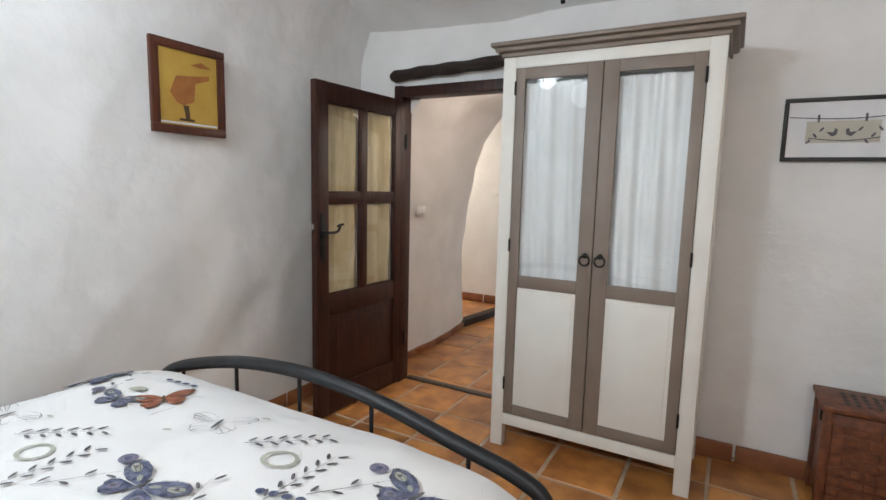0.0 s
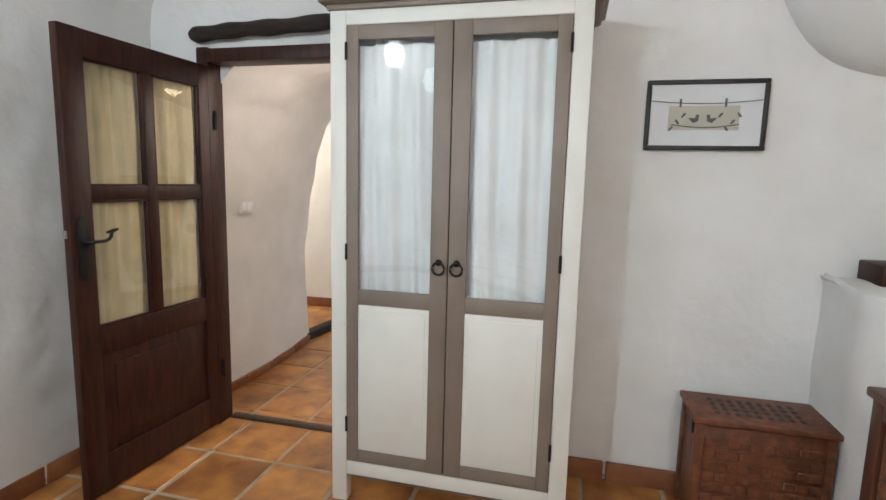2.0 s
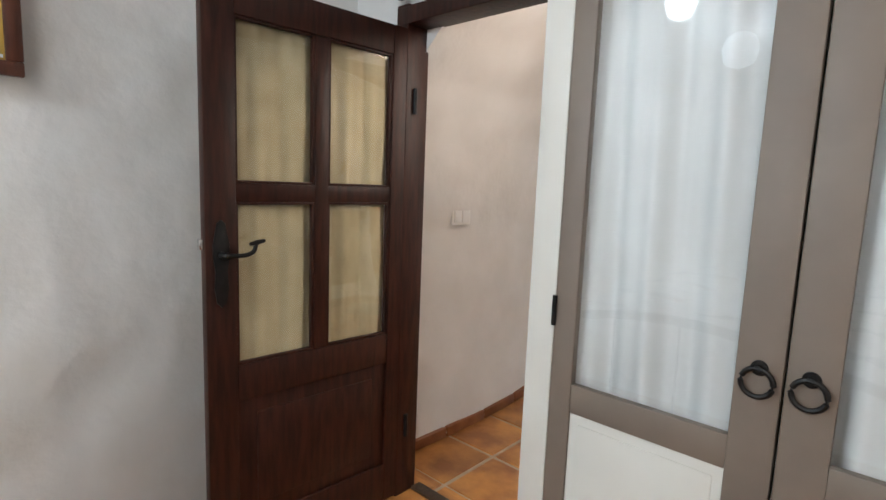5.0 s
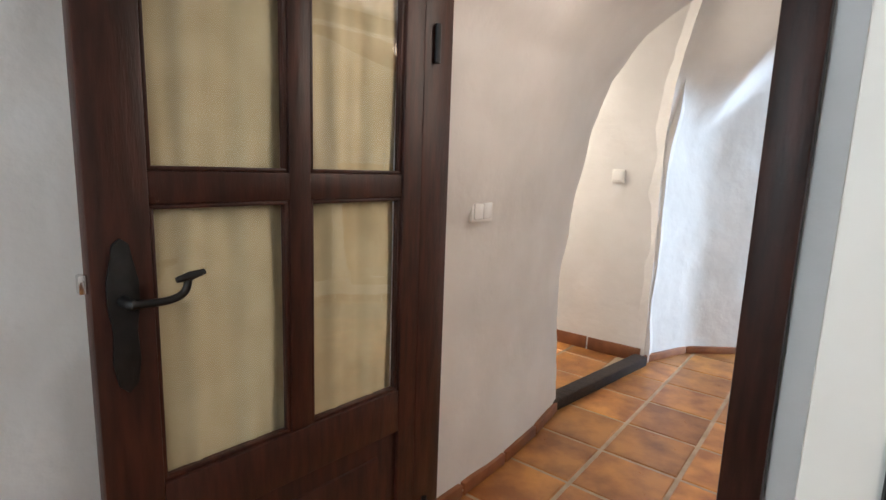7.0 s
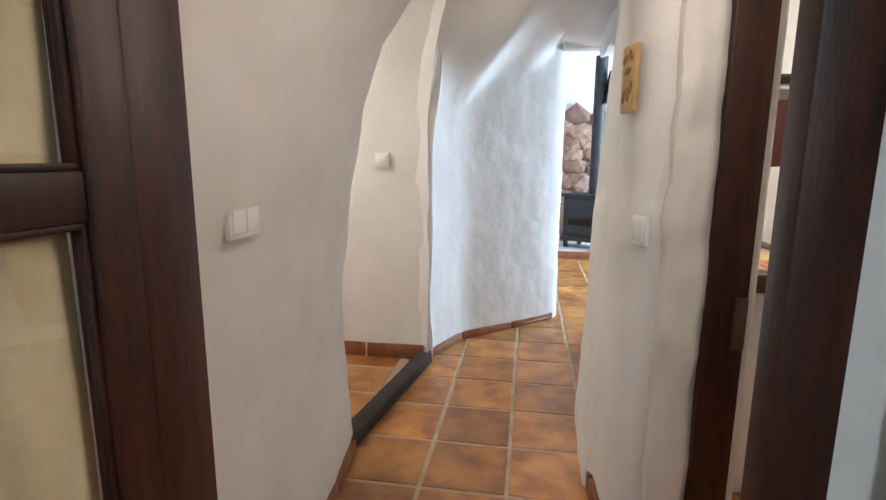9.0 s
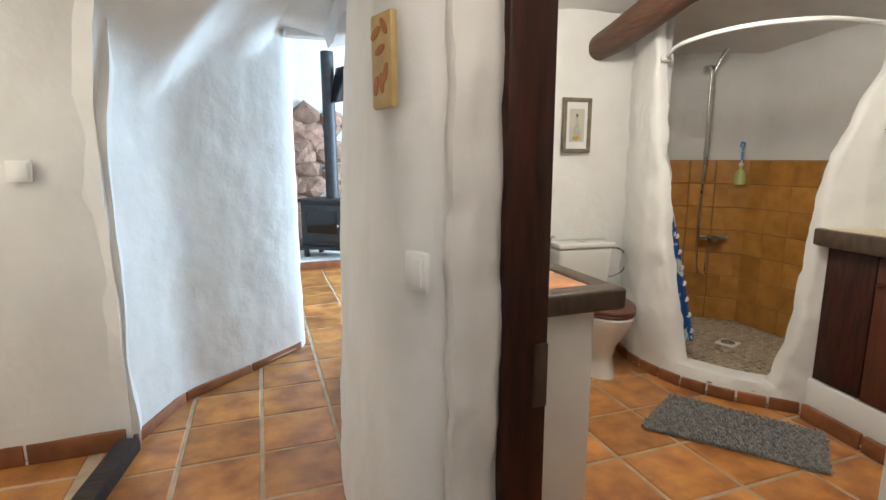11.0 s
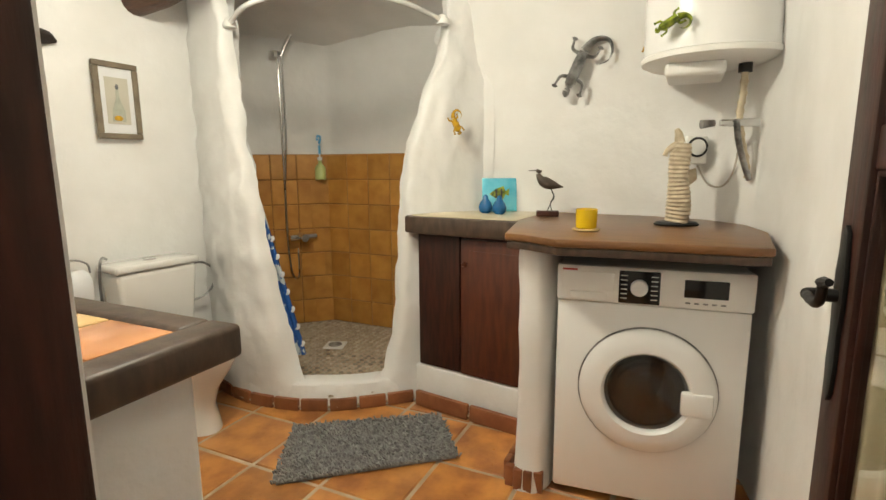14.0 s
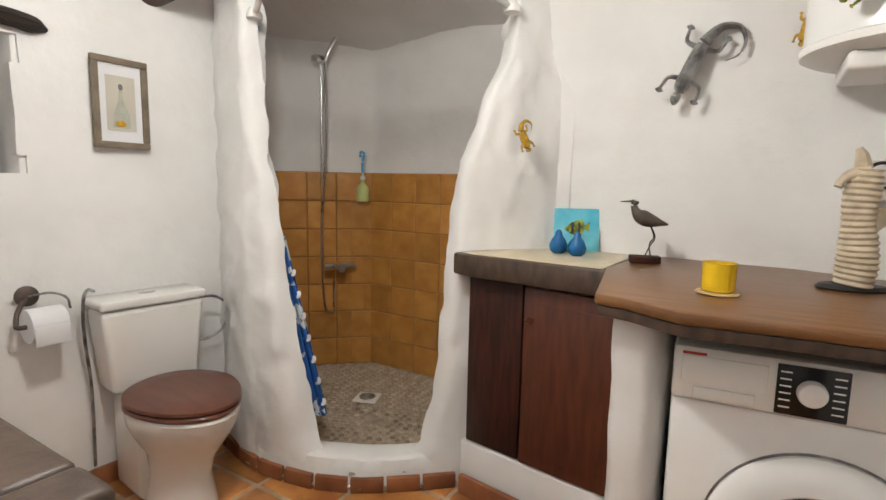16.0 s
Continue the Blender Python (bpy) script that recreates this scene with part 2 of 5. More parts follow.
def join(bm, b):
    if bm is None:
        return b
    me = bpy.data.meshes.new("tmp")
    b.to_mesh(me)
    b.free()
    bm.from_mesh(me)
    bpy.data.meshes.remove(me)
    return bm


def tube(pts, radii, seg=12, bm=None, closed=False, flat=1.0, fat=1.0):
    """A swept round bar through pts; radii a number or one for each point."""
    b = bm or bmesh.new()
    pts = [Vector(p) for p in pts]
    n = len(pts)
    if not hasattr(radii, "__len__"):
        radii = [radii] * n
    radii = [r * fat for r in radii]
    up = Vector((0.013, 0.027, 1))
    rings = []
    for i, p in enumerate(pts):
        a = pts[(i - 1) % n] if (closed or i) else p
        c = pts[(i + 1) % n] if (closed or i < n - 1) else p
        d = (c - a).normalized()
        s = d.cross(up)
        if s.length < 0.1:
            s = d.cross(Vector((1, 0.02, 0)))
        s.normalize()
        w = s.cross(d).normalized()
        rings.append([b.verts.new(p + s * math.cos(t) * radii[i] + w * math.sin(t) * radii[i] * flat) for t in [2 * math.pi * k / seg for k in range(seg)]])
    for i in range(n if closed else n - 1):
        r, q = rings[i], rings[(i + 1) % n]
        for k in range(seg):
            b.faces.new((r[k], r[(k + 1) % seg], q[(k + 1) % seg], q[k]))
    if not closed:
        b.faces.new(rings[0][::-1])
        b.faces.new(rings[-1])
    return b


def curve(pts, n=8):
    """Points of a smooth line through pts."""
    p = [Vector(v) for v in pts]
    p = [p[0] * 2 - p[1]] + p + [p[-1] * 2 - p[-2]]
    out = []
    for i in range(1, len(p) - 2):
        for k in range(n):
            t = k / n
            out.append(0.5 * (2 * p[i] + (p[i + 1] - p[i - 1]) * t + (2 * p[i - 1] - 5 * p[i] + 4 * p[i + 1] - p[i + 2]) * t * t + (3 * p[i] - p[i - 1] - 3 * p[i + 1] + p[i + 2]) * t ** 3))
    return out + [p[-2]]


def lathe(profile, m=None, seg=24, bm=None, caps=True):
    """A turned shape: (radius, height) from bottom to top."""
    b = bmesh.new()
    rings = [[b.verts.new((max(r, 0.0004) * math.cos(2 * math.pi * k / seg), max(r, 0.0004) * math.sin(2 * math.pi * k / seg), z)) for k in range(seg)] for r, z in profile]
    for r, q in zip(rings, rings[1:]):
        for k in range(seg):
            b.faces.new((r[k], r[(k + 1) % seg], q[(k + 1) % seg], q[k]))
    if caps:
        b.faces.new(rings[0][::-1])
        b.faces.new(rings[-1])
    if m is not None:
        b.transform(m)
    return join(bm, b)


def prism(poly, z0, z1, bevel=0.0, bm=None, m=None):
    """An upright slab over the outline poly."""
    b = bmesh.new()
    f = b.faces.new([b.verts.new((x, y, z0)) for x, y in poly])
    r = bmesh.ops.extrude_face_region(b, geom=[f])
    for v in r["geom"]:
        if isinstance(v, bmesh.types.BMVert):
            v.co.z = z1
    if bevel:
        bmesh.ops.bevel(b, geom=b.edges[:], offset=bevel, segments=2, profile=0.5, affect="EDGES", clamp_overlap=True)
    if m is not None:
        b.transform(m)
    return join(bm, b)


def sheet(fn, nu, nv, thick=0.0, skip=None, amp=0.0, size=0.35, inside=None):
    """A thick skin: fn(u, v) for u, v in 0..1; amp: hand-trowelled unevenness; skip(point): cells left open."""
    b = bmesh.new()
    g = []
    for i in range(nu + 1):
        g.append([])
        for j in range(nv + 1):
            p = Vector(fn(i / nu, j / nv))
            if amp:
                p += noise.noise_vector(p / size) * amp + noise.noise_vector(p / (size * 0.35)) * amp * 0.4
            g[-1].append(b.verts.new(p))
    for i in range(nu):
        for j in range(nv):
            q = (g[i][j], g[i + 1][j], g[i + 1][j + 1], g[i][j + 1])
            if skip and skip(sum((v.co for v in q), Vector()) / 4):
                continue
            b.faces.new(q)
    loose = [v for v in b.verts if not v.link_faces]
    bmesh.ops.delete(b, geom=loose, context="VERTS")
    if thick:
        b.normal_update()
        eye = Vector(inside)
        sign = 1 if sum(f.normal.dot(eye - f.calc_center_median()) * f.calc_area() for f in b.faces) > 0 else -1
        front, rim = b.faces[:], [e for e in b.edges if len(e.link_faces) == 1]
        back = {v: b.verts.new(v.co - v.normal * thick * sign) for v in b.verts[:]}
        for f in front:
            b.faces.new([back[v] for v in reversed(f.verts)])
        for e in rim:
            p, q = e.verts
            b.faces.new((p, q, back[q], back[p]))
    return b


def lerp_path(pts, u):
    """A point at the share u of the polyline's length."""
    p = [Vector(q) for q in pts]
    ls = [(b - a).length for a, b in zip(p, p[1:])]
    d = u * sum(ls)
    for a, b, l in zip(p, p[1:], ls):
        if d <= l or b is p[-1]:
            return a.lerp(b, min(d / l, 1))
        d -= l


def structure(name, bm, material, label, smooth=True):
    return tagged(part(name, bm, material, None, "", smooth), label, name.rstrip("_0123456789").split("_")[0], kind="structure")


# ---- structure ----
# Bedroom: x -2.2..2.4, y -2.4..2.62; hall: x -2.1..-1.1, y 2.8..6; bathroom: x -0.8..1.9, y 2.8..5.7; living room: y 6..9.3


def left_wall(u, v):
    z = 2.7 * v
    return (-2.2 + 0.30 * max(0, (z - 1.9) / 0.7) ** 2 + 0.02 * math.sin(z * 2.1), -2.5 + 5.2 * u, z)


structure("wall_west", sheet(left_wall, 210, 110, 0.14, amp=0.0095, size=0.17, inside=(0, 0, 1.2)), PLASTER, "white limewashed uneven plaster wall")
wa = 2.62


def door_gap(p):
    return -1.91 < p.x < -1.09 and p.z < 1.87


structure("wall_north", sheet(lambda u, v: (-2.4 + 5.0 * u, wa + 0.012, 2.7 * v), 125, 68, 0.0, door_gap, 0.006, 0.4), PLASTER, "white plastered wall with a doorway")
core = box(-2.4, -1.87, wa + 0.02, 2.69, 0, 2.7, 0)
box(-1.092, -0.94, wa + 0.02, 2.675, 0, 2.7, 0, core)
box(-0.94, 2.6, wa + 0.02, 2.79, 0, 2.7, 0, core)
box(-1.87, -1.1, wa + 0.02, 2.69, 1.87, 2.7, 0, core)
structure("wall_north_core", core, PLASTER, "white plastered wall core around the doorway", False)
structure("wall_east", box(2.4, 2.55, -2.5, 2.6, 0, 2.7, 0.01), PLASTER, "white plastered wall", False)
structure("wall_south", box(-2.4, 2.55, -2.65, -2.5, 0, 2.7, 0.01), PLASTER, "white plastered wall", False)


def bed_ceiling(u, v):
    x, y = -2.3 + 4.9 * u, -2.6 + 5.25 * v
    return (x, y, 2.42 + 0.05 * math.sin(x * 1.3) - 0.16 * max(0, (y - 1.9) / 0.7) ** 2)


structure("ceiling_1", sheet(bed_ceiling, 60, 60, 0.12, amp=0.02, inside=(0, 0, 0)), PLASTER, "white uneven plastered cave ceiling")
bulge = lathe([(0.56 * math.sin(math.pi * k / 24), -0.4 * math.cos(math.pi * k / 24)) for k in range(1, 22)], Matrix.Translation((1.08, 2.62, 2.1)) @ Matrix.Diagonal((1, 0.6, 1.1, 1)), 40)
for vtx in bulge.verts:
    vtx.co += noise.noise_vector(vtx.co * 3) * 0.02
structure("wall_bulge", bulge, PLASTER, "white plastered rock bulge in the wall")

# masonry ledge in the bedroom corner
def ledge_fn(u, v):
    ring = [(0.79, 2.64), (0.78, 2.3), (0.84, 2.19), (1.0, 2.14), (2.4, 2.12)]
    p = lerp_path(ring, u)
    z = min(v / 0.72, 1) * 0.95
    if v > 0.72:
        k = (v - 0.72) / 0.28
        q = Vector((max(p.x, 0.8), 2.64))
        e = p.lerp(q, k)
        return (e.x, e.y, 0.95 + 0.015 * math.sin(k * math.pi))
    return (p.x, p.y, z - 0.02 * max(0, v / 0.72 - 0.96) / 0.04)


structure("wall_ledge", sheet(ledge_fn, 60, 40, 0.02, amp=0.012, size=0.25, inside=(1.0, 1.2, 1.6)), PLASTER, "white plastered masonry ledge with rounded edges")

# hall: left wall and vault in one skin
HALL = [(-2.09, 0.0), (-2.13, 0.5), (-2.1, 1.04), (-2.02, 1.44), (-1.94, 1.67), (-1.8, 1.85), (-1.62, 1.97), (-1.35, 2.06), (-1.05, 2.12), (-0.7, 2.14)]


def hall_fn(u, v):
    p = lerp_path(HALL, u)
    y = 2.685 + 1.33 * v
    k = max(0, 1 - v * 3)
    return (p.x - 0.03 * v + 0.035 * math.sin(v * math.pi), y, p.y - 0.05 * k * min(1, p.y / 2))


structure("wall_hall_left", sheet(hall_fn, 80, 30, 0.1, amp=0.014, size=0.3, inside=(-1.2, 3.4, 0.8)), PLASTER, "white plastered cave wall curving into a vault")
# wall end round the side opening
structure("wall_side_room_south", sheet(lambda u, v: (-2.24 - 1.8 * u, 3.96 - 0.05 * math.sin(u * 9), 2.6 * v), 24, 26, 0.08, amp=0.015, inside=(-3.0, 4.5, 1.0)), PLASTER, "white plastered side room wall")
structure("wall_side_room_west", box(-4.1, -3.95, 3.8, 5.4, 0, 2.6, 0.01), PLASTER, "white plastered side room wall", False)


def far_fn(u, v):
    z = 2.5 * v
    return (-4.0 + 2.02 * u + 0.25 * u * max(0, v - 0.5), 5.05 - 0.35 * max(0, (z - 1.5)) ** 2 + 0.02 * math.sin(u * 7), z)


structure("wall_side_room_north", sheet(far_fn, 40, 40, 0.08, amp=0.012, inside=(-3.0, 4.5, 1.0)), PLASTER, "white plastered side room wall")
WHITE_LINE = curve([Vector(q) for q in [(-2.0, 5.045), (-1.96, 5.18), (-1.9, 5.34), (-1.8, 5.5), (-1.55, 5.71), (-1.2, 6.05), (-1.17, 6.3)]], 6)


def white_fn(u, v):
    p = lerp_path(WHITE_LINE, u)
    z = 2.55 * v
    zt = 1.4 + 0.62 * min(1, u * 1.15) + 0.04 * math.sin(u * 17)
    k = max(0, z - zt)
    blend = min(1, u * 3.5) ** 1.5
    lean = 1.6 * k * k / (k + 0.2) * blend + 0.3 * max(0, z - 1.4) ** 2 * (1 - blend)
    return (p.x + lean * 0.62, p.y - lean * 0.78, z - 0.2 * k)


structure("wall_hall_far", sheet(white_fn, 90, 90, 0.08, amp=0.008, size=0.24, inside=(-1.2, 4.8, 0.8)), PLASTER, "white plastered leaning cave wall")


def hall_ceiling(u, v):
    x, y = -4.0 + 3.6 * u, 3.95 + 2.1 * v
    return (x, y, 2.02 + 0.2 * math.sin(math.pi * min(1, v * 1.1)) + 0.05 * math.sin(x * 3))


structure("ceiling_2", sheet(hall_ceiling, 44, 30, 0.1, amp=0.03, inside=(-1.5, 4.8, 0)), PLASTER, "white uneven plastered cave ceiling")
PIER = [(-0.85, 3.66), (-0.9, 3.6), (-0.97, 3.575), (-1.05, 3.565), (-1.1, 3.615), (-1.128, 3.72), (-1.135, 3.95), (-1.125, 4.4), (-1.07, 4.9), (-1.0, 5.3), (-0.9, 5.62), (-0.4, 5.75), (0.4, 5.78)]


def pier_fn(u, v):
    p = lerp_path(PIER, u)
    z = 2.4 * v
    inw = 0.07 * max(0, (z - 0.9)) - 0.06 * max(0, 0.5 - z)
    return (p.x + inw * (1 if u > 0.16 else 0.1), p.y, z)


structure("wall_pier", sheet(pier_fn, 90, 44, 0.06, amp=0.01, size=0.25, inside=(-2.5, 6.5, 1.0)), PLASTER, "white plastered rounded pier between two doorways")
# plaster strip between the pier and the door jamb
REVEAL = [(-1.02, 3.585), (-1.04, 3.56), (-1.034, 3.534), (-0.99, 3.53), (-0.93, 3.54), (-0.908, 3.56)]
structure("wall_reveal", sheet(lambda u, v: (*lerp_path(REVEAL, u).xy, 2.3 * v), 16, 110, 0.0, amp=0.013, size=0.13), PLASTER, "rough white plaster strip beside the door jamb")
# bathroom shell
structure("wall_bath_west", box(-0.86, -0.74, 3.64, 5.7, 0, 2.4, 0.01), PLASTER, "white plastered bathroom wall", False)
structure("wall_bath_corner", sheet(lambda u, v: (*lerp_path([(-0.93, 2.78), (-0.93, 2.815), (-0.8, 2.815), (-0.8, 2.78)], u).xy, 2.4 * v), 12, 20, 0.0, amp=0.002), PLASTER, "white plastered corner")
structure("wall_bath_lintel", box(-0.95, -0.8, 2.79, 3.64, 1.9, 2.4, 0.01), PLASTER, "white plastered lintel over the bathroom doorway", False)
BATH_EAST = [(-0.8, 2.8), (0.9, 2.8), (1.12, 2.84), (1.27, 2.98), (1.36, 3.2), (1.38, 3.5), (1.42, 3.8), (1.42, 4.1)]


def bath_east(u, v):
    p = lerp_path(BATH_EAST, u)
    z = 2.4 * v
    k = 0.3 * max(0, (z - 1.35)) ** 2
    return (p.x - (k if p.x > 1 else 0), p.y + (k * 0.6 if u < 0.6 else 0) * max(0, min(1, p.x)), z)


structure("wall_bath_east", sheet(bath_east, 110, 80, 0.03, amp=0.015, size=0.3, inside=(0.2, 4.0, 1.1)), PLASTER, "white uneven plastered bathroom wall")


def niche_gap(p):
    return -0.35 < p.x < 0.17 and 1.2 < p.z < 1.64


def bath_north(u, v):
    z = 2.4 * v
    return (-0.8 + 1.75 * u, 5.42 + 0.02 * math.sin(u * 5) - 0.2 * max(0, z - 1.7) ** 2, z)


structure("wall_bath_north", sheet(bath_north, 64, 80, 0.05, niche_gap, 0.008, 0.3, inside=(0.2, 4.0, 1.1)), PLASTER, "white plastered bathroom wall with a niche")
nb = box(-0.37, 0.19, 5.6, 5.64, 1.15, 1.7, 0)
box(-0.37, 0.19, 5.44, 5.62, 1.15, 1.2, 0.01, nb)
box(-0.39, -0.35, 5.44, 5.62, 1.15, 1.7, 0.01, nb)
box(0.165, 0.2, 5.44, 5.62, 1.15, 1.7, 0.01, nb)
structure("wall_niche", nb, PLASTER, "white plastered wall niche")


def bath_ceiling(u, v):
    x, y = -0.95 + 3.05 * u, 2.7 + 3.2 * v
    return (x, y, 2.2 - 0.16 * ((x - 0.4) / 1.4) ** 2 - 0.1 * ((y - 4.2) / 1.5) ** 2)


structure("ceiling_3", sheet(bath_ceiling, 50, 50, 0.1, amp=0.025, inside=(0.5, 4.2, 0)), PLASTER, "white uneven plastered cave ceiling")

# shower: rounded low wall with a waisted opening
SHOWER = [(0.93, 5.5), (0.8, 5.25), (0.745, 5.05), (0.75, 4.9), (0.785, 4.72), (0.86, 4.55), (0.98, 4.4), (1.11, 4.26), (1.24, 4.13), (1.42, 4.0)]
SHL = sum((Vector(b) - Vector(a)).length for a, b in zip(SHOWER, SHOWER[1:]))
LEFT = [(0.0, 0.86), (0.1, 0.86), (0.14, 0.84), (0.34, 0.79), (0.57, 0.74), (0.95, 0.67), (1.32, 0.61), (1.71, 0.57), (2.4, 0.5)]
RIGHT = [(0.0, 1.18), (0.1, 1.2), (0.15, 1.24), (0.42, 1.29), (0.67, 1.32), (0.96, 1.34), (1.19, 1.36), (1.5, 1.46), (1.76, 1.55), (2.4, 1.64)]


def table(t, z):
    for (a, p), (b, q) in zip(t, t[1:]):
        if z <= b:
            return p + (q - p) * (z - a) / (b - a)
    return t[-1][1]


def shower_left(u, v):
    z = 2.3 * v
    s = u * table(LEFT, z) / SHL
    p = lerp_path(SHOWER, s)
    e = max(0, u - 0.86) / 0.14
    return (p.x + 0.06 * e * e, p.y + 0.04 * e * e, z)


def shower_right(u, v):
    z = 2.3 * v
    a = table(RIGHT, z) / SHL
    p = lerp_path(SHOWER, a + (1 - a) * u)
    e = max(0, 0.14 - u) / 0.14
    return (p.x + 0.06 * e * e, p.y + 0.04 * e * e, z)


def shower_sill(u, v):
    p = lerp_path(SHOWER, 0.3 + 0.5 * u)
    a = v * math.pi
    return (p.x + 0.06 - 0.066 * math.cos(a), p.y + 0.04 - 0.045 * math.cos(a), 0.125 * min(1, math.sin(a) * 1.5) if 0 < v < 1 else 0)


structure("wall_shower_left", sheet(shower_left, 40, 90, 0.11, amp=0.017, size=0.13, inside=(-0.2, 4.4, 1)), PLASTER, "white hand-moulded plaster shower screen wall")
structure("wall_shower_right", sheet(shower_right, 36, 90, 0.11, amp=0.017, size=0.13, inside=(0.2, 3.6, 1)), PLASTER, "white hand-moulded plaster shower screen wall")
structure("wall_shower_sill", sheet(shower_sill, 30, 14, 0.0, amp=0.006, size=0.16), PLASTER, "white plastered rounded shower sill")
SHOWER_IN = [(0.9, 5.45), (1.02, 5.68), (1.36, 5.78), (1.56, 5.7), (1.9, 5.32), (1.92, 4.4), (1.55, 4.05), (1.4, 4.0)]


def shower_in(u, v):
    p = lerp_path(SHOWER_IN, u)
    z = 2.3 * v
    k = 0.3 * max(0, z - 1.75) ** 2
    return (p.x - k, p.y - k * 0.8, z)


structure("wall_shower_back", sheet(shower_in, 60, 40, 0.05, amp=0.008, inside=(1.3, 4.9, 1)), PLASTER, "white plastered shower recess wall")
shower_floor = structure("floor_shower", prism([(0.85, 4.6), (1.15, 4.3), (1.6, 4.05), (1.92, 4.3), (1.93, 5.4), (1.5, 5.85), (0.9, 5.6), (0.8, 5.0)], 0.0, 0.07), GROUT, "mosaic shower floor", False)

# living room beyond
lv = box(-3.2, -1.22, 6.15, 6.35, 0, 2.9, 0.01)
box(-0.2, 2.1, 5.85, 6.0, 0, 2.9, 0.01, lv)
box(-1.2, 2.1, 5.95, 6.05, 2.0, 2.9, 0.01, lv)
structure("wall_living_south", lv, PLASTER, "white plastered living room wall", False)
structure("wall_living_west", box(-3.3, -3.15, 6.2, 9.6, 0, 2.9, 0.01), PLASTER, "white plastered living room wall", False)
le = box(2.0, 2.15, 5.9, 7.0, 0, 2.9, 0.01)
box(2.0, 2.15, 8.8, 9.6, 0, 2.9, 0.01, le)
box(2.0, 2.15, 7.0, 8.8, 0, 0.7, 0.01, le)
box(2.0, 2.15, 7.0, 8.8, 2.5, 2.9, 0.01, le)
structure("wall_living_east", le, PLASTER, "white plastered living room wall with a window opening", False)
structure("wall_living_north", sheet(lambda u, v: (-3.3 + 5.5 * u, 9.45, 3.0 * v), 30, 20, 0.1, amp=0.02, inside=(0, 7, 1)), PLASTER, "white plastered living room wall")
structure("ceiling_4", box(-3.3, 2.2, 5.9, 9.6, 2.85, 3.0, 0), PLASTER, "white living room ceiling", False)
structure("floor_hearth", prism([(-1.6, 8.62), (0.3, 8.62), (0.3, 9.45), (-1.6, 9.45)], 0.0, 0.1, 0.01), PLASTER, "raised plastered hearth")
structure("trim_hearth", box(-1.6, 0.3, 8.6, 8.62, 0, 0.09, 0.003), SKIRT, "terracotta hearth edging")

# skirting
def skirting(name, pts, h=0.085, off=0.012, pitch=0.33, inside=1):
    root = structure(name, tube([(*p, 0.02) for p in pts], 0.006, 6), GROUT, "terracotta tile skirting along the wall")
    total = sum((Vector(b) - Vector(a)).length for a, b in zip(pts, pts[1:]))
    n = max(1, int(total / pitch))
    for k in range(n):
        a, b = lerp_path(pts, k / n + 0.006 / total), lerp_path(pts, (k + 1) / n - 0.006 / total)
        d = Vector((*(b - a), 0))
        ang = math.atan2(d.y, d.x)
        bm = box(0, d.length, -off, off, 0, h, 0.004, m=Matrix.Translation((*a, 0)) @ Matrix.Rotation(ang, 4, "Z"))
        part("skirting_tile", bm, SKIRT, root)
    return root


skirting("baseboard_1", [(-2.2, -2.4), (-2.2, 1.0), (-2.2, 2.6)])
skirting("baseboard_2", [(-1.06, 2.62), (0.78, 2.62)])
skirting("baseboard_3", [(-2.08, 2.8), (-2.06, 3.3), (-2.08, 3.68), (-2.12, 4.0)], h=0.05, pitch=0.3)
skirting("baseboard_4", [(-3.9, 5.04), (-2.02, 5.04)], h=0.09)
skirting("baseboard_5", [tuple(q) for q in WHITE_LINE[0:31]], h=0.05, pitch=0.33)
skirting("baseboard_6", [(p[0] - 0.012, p[1]) for p in PIER[3:10]], h=0.07, pitch=0.15)
skirting("baseboard_7", [(-0.3, 5.41), (0.78, 5.41)], h=0.075)
skirting("baseboard_8", [(0.83, 5.4), *[(x - 0.012, y - 0.008) for x, y in SHOWER[1:8]]], h=0.06, pitch=0.14)
skirting("baseboard_9", [(1.075, 4.23), (0.985, 3.62)], h=0.075, pitch=0.3)
skirting("baseboard_10", [(0.3, 2.81), (0.66, 2.81)], h=0.075)

# ---- bedroom things ----


def handle_set(parent, m):
    """A wrought iron back plate with a curled lever, on a door face; local x along the door, y out of it."""
    half = [(0.0, -0.155), (0.014, -0.14), (0.02, -0.1), (0.017, -0.05), (0.023, -0.01), (0.023, 0.03), (0.015, 0.07), (0.012, 0.09)]
    p = part("back_plate", prism(half + [(0.0, 0.1)] + [(-x, z) for x, z in half[:0:-1]], 0, 0.006, 0.001, m=m @ Matrix.Rotation(math.pi / 2, 4, "X") @ Matrix.Diagonal((1, 1, -1, 1))), IRON, parent, "black wrought iron door plate")
    pts = curve([(0, 0.0, 0.0), (0, 0.036, 0.0), (0.014, 0.043, 0.0), (0.055, 0.043, 0.0), (0.078, 0.043, 0.01), (0.085, 0.043, 0.03)], 5)
    b = tube(pts, [0.0095] * 8 + [0.0065] * (len(pts) - 8), 10)
    tube([(0.066, 0.043, 0.031), (0.088, 0.043, 0.035), (0.112, 0.043, 0.04)], [0.005, 0.008, 0.005], 8, b)
    b.transform(m)
    part("lever", b, IRON, p, "curled black iron lever")


# bedroom door, standing open against the wall
door = thing("bedroom_door", "dark brown wooden door with four curtained panes, open against the wall", "door", m=pose(-1.865, 2.625, 0, 0, 0, -93.5))
W, Hd, D = 0.748, 1.795, 0.036


